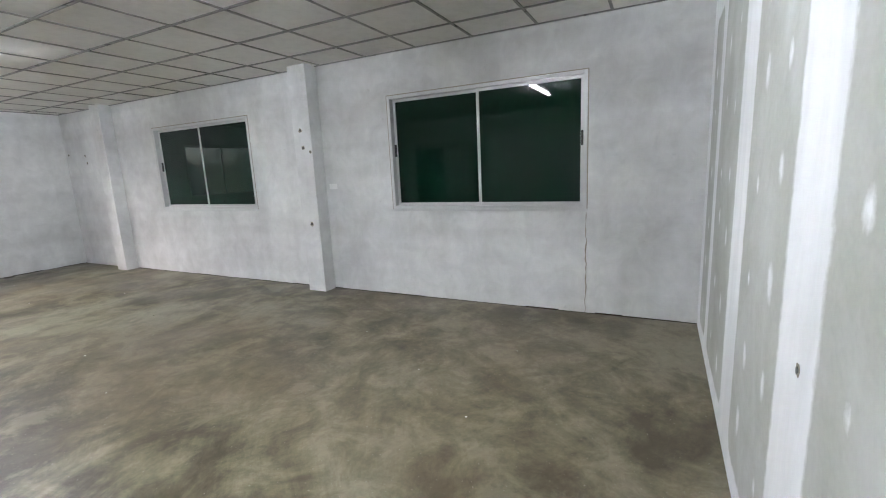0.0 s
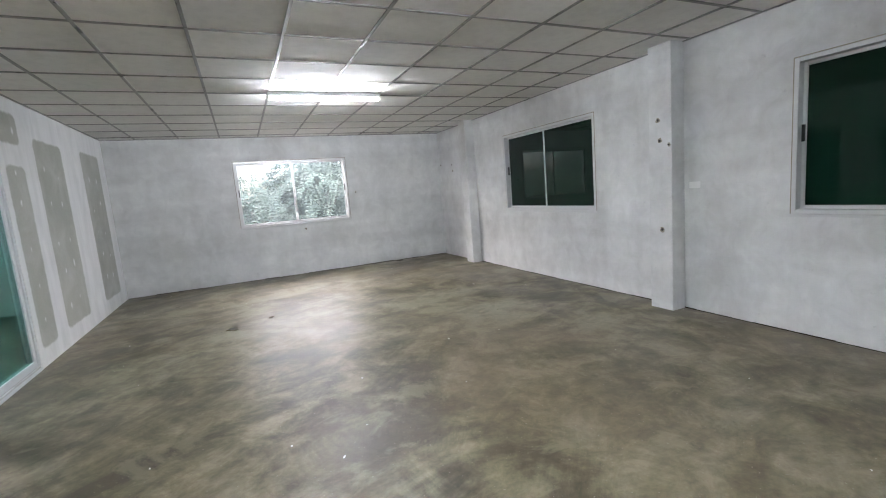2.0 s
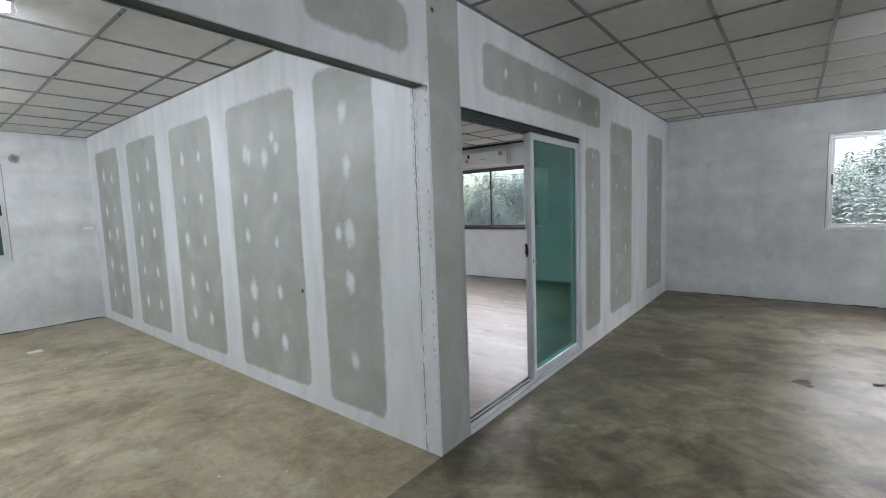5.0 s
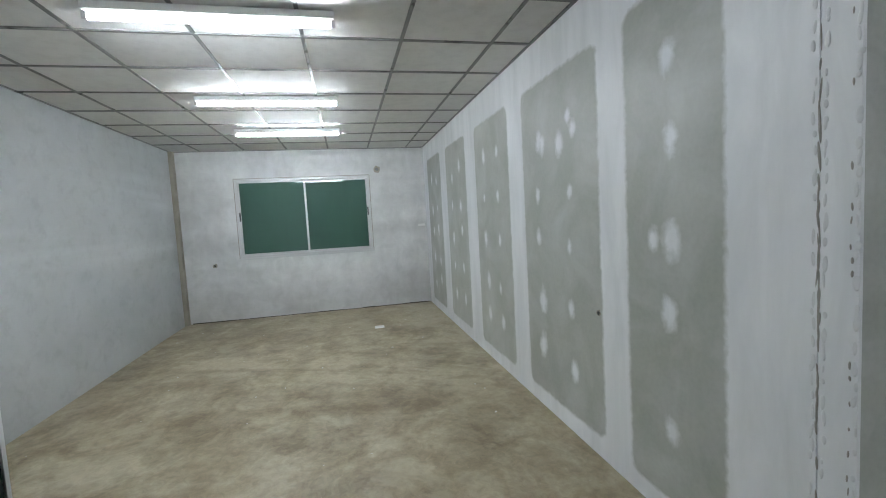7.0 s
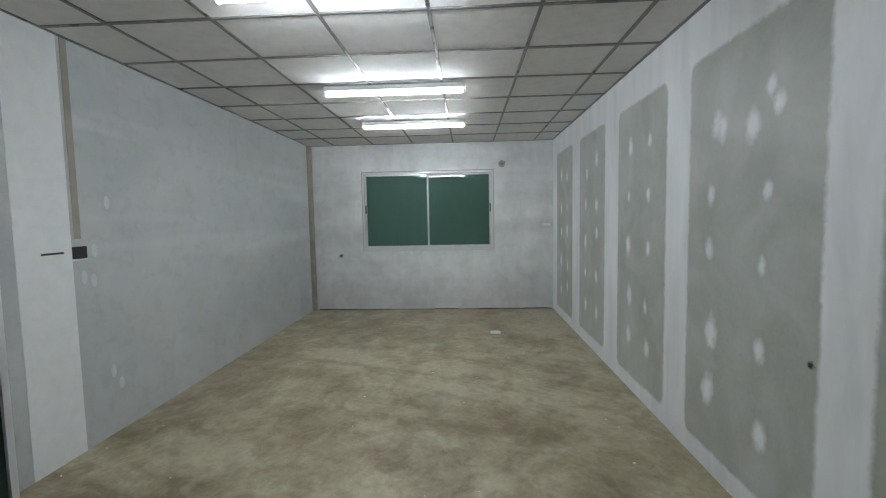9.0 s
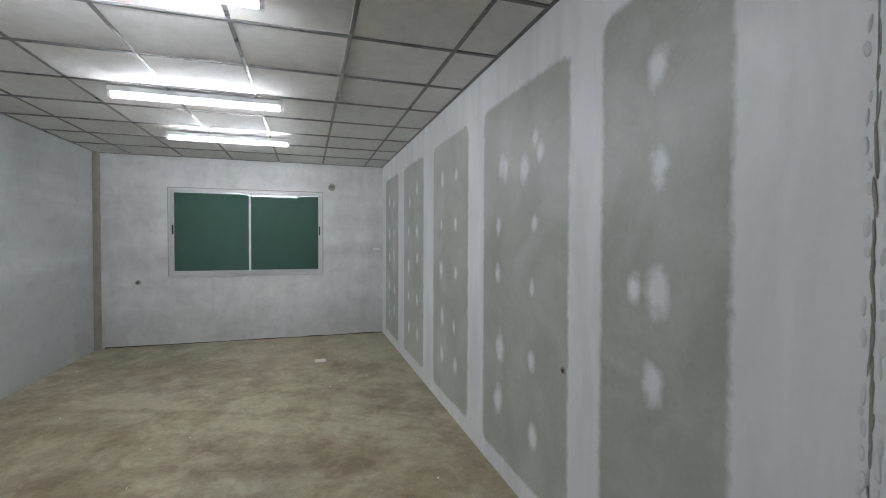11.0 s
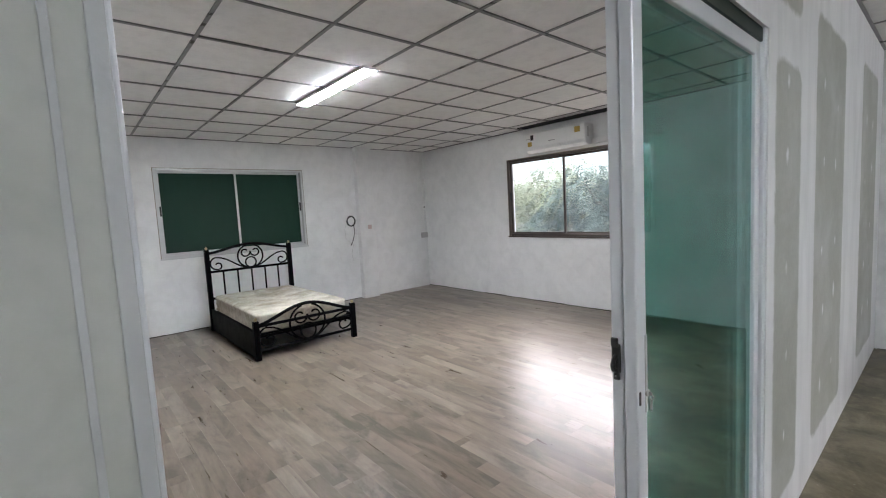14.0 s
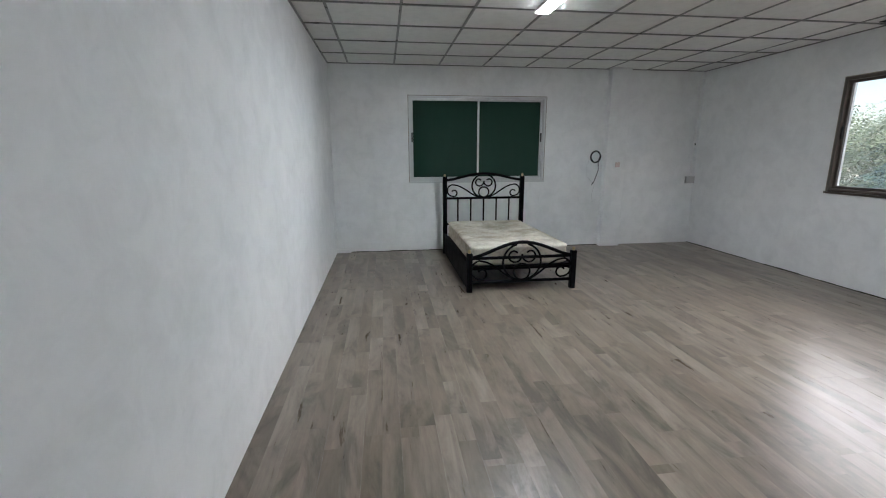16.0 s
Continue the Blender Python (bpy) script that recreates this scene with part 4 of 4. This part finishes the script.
jb = plate("junction_box", -2.107, BAY_SOUTH, 1.236, 0.10, 0.075, (0, 1), BLACK, "open black junction box set in the wall", 0.008)
boxes("rim", PLASTIC, [(-2.16, -2.052, BAY_SOUTH, BAY_SOUTH + 0.005, 1.188, 1.197)], 0.001, jb)
tagged(boxes("cable_chase", RAW_CEMENT, [(-2.125, -2.080, BAY_SOUTH - 0.002, BAY_SOUTH + 0.0045, 1.32, TOP - 0.01)], 0.0015), "grey cement-filled cable chase above the box", "chase", kind="structure")
structure(boxes("trim", RAW_CEMENT, [(WEST - 0.001, WEST + 0.10, BAY_SOUTH - 0.001, BAY_SOUTH + 0.05, 0.0, TOP)], 0.004), "bare cement corner strip in the bay", "trim")
structure(boxes("trim_joint", COMPOUND, [(-2.055, -1.72, BAY_SOUTH - 0.001, BAY_SOUTH + 0.0035, 0.0, TOP)], 0.0015), "white filled joint strip on the wall", "trim")
tagged(boxes("cable_slot", BLACK, [(-2.00, -1.86, BAY_SOUTH - 0.001, BAY_SOUTH + 0.005, 1.236, 1.248)], 0.001), "narrow dark cable slot cut beside the box", "chase", kind="structure")
for dx, z in ((-0.12, 1.24), (-0.1, 1.05), (-0.03, 1.08), (-0.2, 0.42), (-0.26, 0.32), (-0.24, 1.55)):
    bm = bmesh.new()
    bmesh.ops.create_icosphere(bm, subdivisions=2, radius=1, matrix=Matrix.Translation((-2.1 + dx, BAY_SOUTH, z)) @ Matrix.Diagonal((0.022, 0.003, 0.045, 1)))
    structure(finish(bm, "trim_filler", SKIM_DAB), "white dab of filler on the bay wall", "filler")
structure(boxes("baseboard", PAINT, [(WEST, WEST + 0.03, 0.07, 0.26, BED_Z, 0.03)], 0.003), "small white plaster kick at the corner", "baseboard")


def wall_crack(y, z0, z1):
    """A damp settled crack that runs down from a window's corner."""
    r = random.Random(5)
    pts = [(EAST - 0.001, y + r.uniform(-0.006, 0.006), z1 + (z0 - z1) * k / 22) for k in range(23)]
    return structure(tubes("trim_crack", RAW_CEMENT, [(pts, [0.0015 + r.uniform(0, 0.005) for _ in pts])], None, 6), "brown damp crack under the window corner", "crack")


wall_crack(-3.02, 0.0, 0.92)


def foot_gap(name, along, fixed, a0, a1, z, seed, label):
    """The dark ragged joint where a wall meets its floor."""
    r = random.Random(seed)
    bm = bmesh.new()
    a = a0
    while a < a1 - 0.02:
        b = min(a + r.uniform(0.10, 0.35), a1)
        h, d = r.uniform(0.004, 0.013), r.uniform(0.002, 0.006)
        lo, hi = min(fixed, fixed + d * along[1]), max(fixed, fixed + d * along[1])
        if along[0] == "x":
            brick(bm, a, b, lo, hi, z - 0.002, z + h)
        else:
            brick(bm, lo, hi, a, b, z - 0.002, z + h)
        a = b
    return structure(finish(bm, name, GAP), label, "joint")


foot_gap("trim_gap", ("x", -1), NORTH, 0.02, EAST, 0.0, 31, "dark ragged joint at the plaster wall's foot")
foot_gap("trim_gap", ("y", -1), EAST, SOUTH, -0.127, 0.0, 32, "dark ragged joint at the plaster wall's foot")
foot_gap("trim_gap", ("y", -1), EAST, 0.123, 3.93, 0.0, 33, "dark ragged joint at the plaster wall's foot")
foot_gap("trim_gap", ("x", -1), NORTH, WEST, -0.1, BED_Z, 34, "dark brown joint at the bedroom wall's foot")
foot_gap("trim_gap", ("y", 1), WEST, 0.27, 3.975, BED_Z, 35, "dark brown joint at the bedroom wall's foot")
foot_gap("trim_gap", ("y", 1), WEST, -3.6, -0.02, 0.0, 36, "dark ragged joint at the bay wall's foot")


# ---- floor crumbs ----
def crumbs():
    bm = bmesh.new()
    r = random.Random(3)
    for _ in range(100):
        if r.random() < 0.5:
            x, y = r.uniform(0.3, 5.5), r.uniform(-3.7, 5.3)
        else:
            x, y = r.uniform(-6, -0.2), r.uniform(-3.6, -0.1)
        s = r.uniform(0.002, 0.007)
        m = Matrix.Translation((x, y, s * 0.25)) @ Matrix.Rotation(r.uniform(0, 6), 4, "Z") @ Matrix.Diagonal((s * r.uniform(1, 2.5), s, s * 0.5, 1))
        bmesh.ops.create_icosphere(bm, subdivisions=1, radius=1, matrix=m)
    return tagged(finish(bm, "plaster_crumbs", COMPOUND), "scattered white plaster crumbs on the concrete floor", "debris", kind="stuff")


crumbs()
tagged(boxes("plaster_flake", COMPOUND, [(-4.86, -4.74, -1.02, -0.90, 0.0, 0.006)], 0.002), "flat white plaster flake on the bay floor", "debris")


bm = bmesh.new()
bmesh.ops.create_icosphere(bm, subdivisions=2, radius=1, matrix=Matrix.Translation((2.01, 2.52, 0.008)) @ Matrix.Rotation(0.5, 4, "Z") @ Matrix.Diagonal((0.04, 0.016, 0.01, 1)))
tagged(finish(bm, "dark_pebble", BARK), "small dark stone chip on the concrete floor", "debris")


# ---- outside ----
# Out of view; its pale colour is there to bounce sunlight up to the ceilings.
ground = boxes("ground", BOUNCE_GROUND, [(-400, 400, -400, 400, -3.6, -3.4)])
structure(ground, "unseen ground, made pale to bounce light upwards", "ground")
structure(boxes("wall_lower_storey", GREY_WALL, [(WEST - 0.15, EAST + 0.15, SOUTH - 0.15, NORTH + 0.15, -3.4, -0.21)]), "plain rendered storey under the rooms", "wall")
# Unseen slab; the long north overhang is added to block sun at the windows.
structure(boxes("roof", GREY_WALL, [(WEST - 0.4, EAST + 0.4, SOUTH - 0.5, NORTH + 0.75, TOP + 0.22, TOP + 0.32)]), "unseen roof slab added to keep the sun out", "roof")


def tree(x, y, height, blobs, leaves, size, mat, seed, droop=0.3):
    """A trunk with limbs and a crown of many small leaves in clumps. blobs: (dx, dy, z, radius)."""
    r = random.Random(seed)
    root = tagged(new("tree"), "leafy green tree outside the window", "tree", "trees behind the building")
    g = -3.4
    runs = [([(x, y, g), (x + 0.1, y, g + height * 0.25), (x - 0.1, y + 0.1, g + height * 0.5), (x, y, g + height * 0.8)], [0.2, 0.16, 0.12, 0.05])]
    for dx, dy, z, rad in blobs:
        a, b = Vector((x, y, g + height * r.uniform(0.35, 0.6))), Vector((x + dx, y + dy, z))
        runs.append(([a, a.lerp(b, 0.5) + Vector((0, 0, 0.2)), b], [0.09, 0.05, 0.02]))
        for _ in range(2):
            e = b + Vector((r.gauss(0, 1), r.gauss(0, 1), r.gauss(0, 0.7))).normalized() * rad * 0.8
            runs.append(([b, b.lerp(e, 0.5) + Vector((0, 0, 0.1)), e], [0.022, 0.012, 0.005]))
    tubes("trunk", BARK, runs, root, 7)
    verts, faces = [], []
    total = sum(b[3] ** 2 for b in blobs)
    for dx, dy, z, rad in blobs:
        for _ in range(int(leaves / 14 * rad ** 2 / total)):
            d = Vector((r.gauss(0, 1), r.gauss(0, 1), r.gauss(0, 0.8))).normalized() * rad * r.uniform(0.45, 1.1) ** 0.6
            p = Vector((x + dx, y + dy, z)) + d
            out = Vector((d.x + r.gauss(0, 0.5), d.y + r.gauss(0, 0.5), -droop * rad + r.gauss(0, 0.3))).normalized()
            side = out.cross(Vector((0, 0, 1))).normalized()
            for k in range(7):
                for s in (-1, 1):
                    q = p + out * size * 0.55 * k + Vector((0, 0, -0.02 * k * k * droop))
                    tip = q + (side * s * 0.9 + out * 0.55 + Vector((0, 0, r.uniform(-0.35, 0.15)))).normalized() * size * r.uniform(0.7, 1.2)
                    w = out * size * 0.2
                    mid = q.lerp(tip, 0.5)
                    n = len(verts)
                    verts += [q, mid + w, tip, mid - w + Vector((0, 0, 0.01))]
                    faces.append((n, n + 1, n + 2, n + 3))
    me = bpy.data.meshes.new("foliage")
    me.from_pydata(verts, [], faces)
    me.materials.append(mat)
    f = new("foliage", me)
    f.parent = root
    f["kind"] = "stuff"
    return root


tree(3.4, 9.6, 5.6, [(-1.1, -0.9, 0.9, 1.2), (0.6, -1.3, 1.2, 1.3), (1.7, -0.3, 1.8, 1.2), (0.2, 0.2, 1.6, 1.2), (-2.2, 0.4, 0.5, 1.1), (0.6, -0.6, -0.4, 1.4), (2.6, 0.6, 0.6, 1.3)], 85000, 0.115, LEAF, 1)
tree(0.2, 14.5, 5.5, [(-1.4, 0, 0.9, 1.5), (0.8, -0.6, 1.3, 1.4), (0.2, -0.5, 0.0, 1.9), (-2.6, 0.3, 0.0, 1.6), (2.2, 0.4, 0.6, 1.5)], 26000, 0.16, LEAF, 2)
tree(-3.2, 16.0, 5.5, [(-1.6, -0.4, 0.9, 1.5), (0.6, -0.7, 0.7, 1.6), (0.1, -0.5, -0.4, 2.0), (-3.0, 0.3, 0.1, 1.7), (2.4, 0.2, 0.3, 1.6)], 36000, 0.17, LEAF_PALE, 3)
tree(-8.5, 18.5, 7.0, [(-1.6, -0.4, 1.7, 1.6), (0.8, -0.7, 2.3, 1.5), (0.1, -0.5, 0.0, 2.3), (-3.2, 0.3, 0.3, 2.1), (2.6, 0.2, 0.9, 1.8)], 36000, 0.18, LEAF, 4)
tree(-15.0, 22.0, 7.0, [(-1.8, -0.4, 1.4, 2.2), (1.0, -0.7, 2.2, 2.0), (0.1, -0.5, 0.0, 2.7), (-3.8, 0.3, 0.3, 2.4), (3.2, 0.2, 0.7, 2.3)], 30000, 0.22, LEAF_PALE, 5)
tree(8.0, 19.0, 7.0, [(-1.8, -0.4, 1.6, 1.8), (1.0, -0.7, 2.0, 1.8), (0.1, -0.5, 0.2, 2.5), (-3.8, 0.3, 0.3, 2.2), (3.2, 0.2, 0.7, 2.1)], 20000, 0.22, LEAF, 6)

# ---- vinyl planks ----
PW, PL = 0.184, 1.2
plank_bm = bmesh.new()
brick(plank_bm, 0, PL - 0.0005, 0, PW - 0.0005, -0.006, 0.0)
plank_mesh = bpy.data.meshes.new("plank")
plank_bm.to_mesh(plank_mesh)
plank_bm.free()
plank_mesh.materials.append(PLANK)


def planks():
    r = random.Random(11)
    y = 0.07
    while y < NORTH - 0.01:
        wide = min(PW, NORTH - y)
        x = WEST - r.uniform(0.05, PL - 0.1)
        while x < -0.1:
            x0, x1 = max(x, WEST), min(x + PL, -0.1)
            if x1 - x0 > 0.02:
                ob = new("plank", plank_mesh)
                ob.matrix_world = Matrix.Translation((x0, y, BED_Z)) @ Matrix.Diagonal(((x1 - x0) / PL, wide / PW, 1, 1))
                ob.parent = bed_floor
            x += PL
        y += PW


planks()
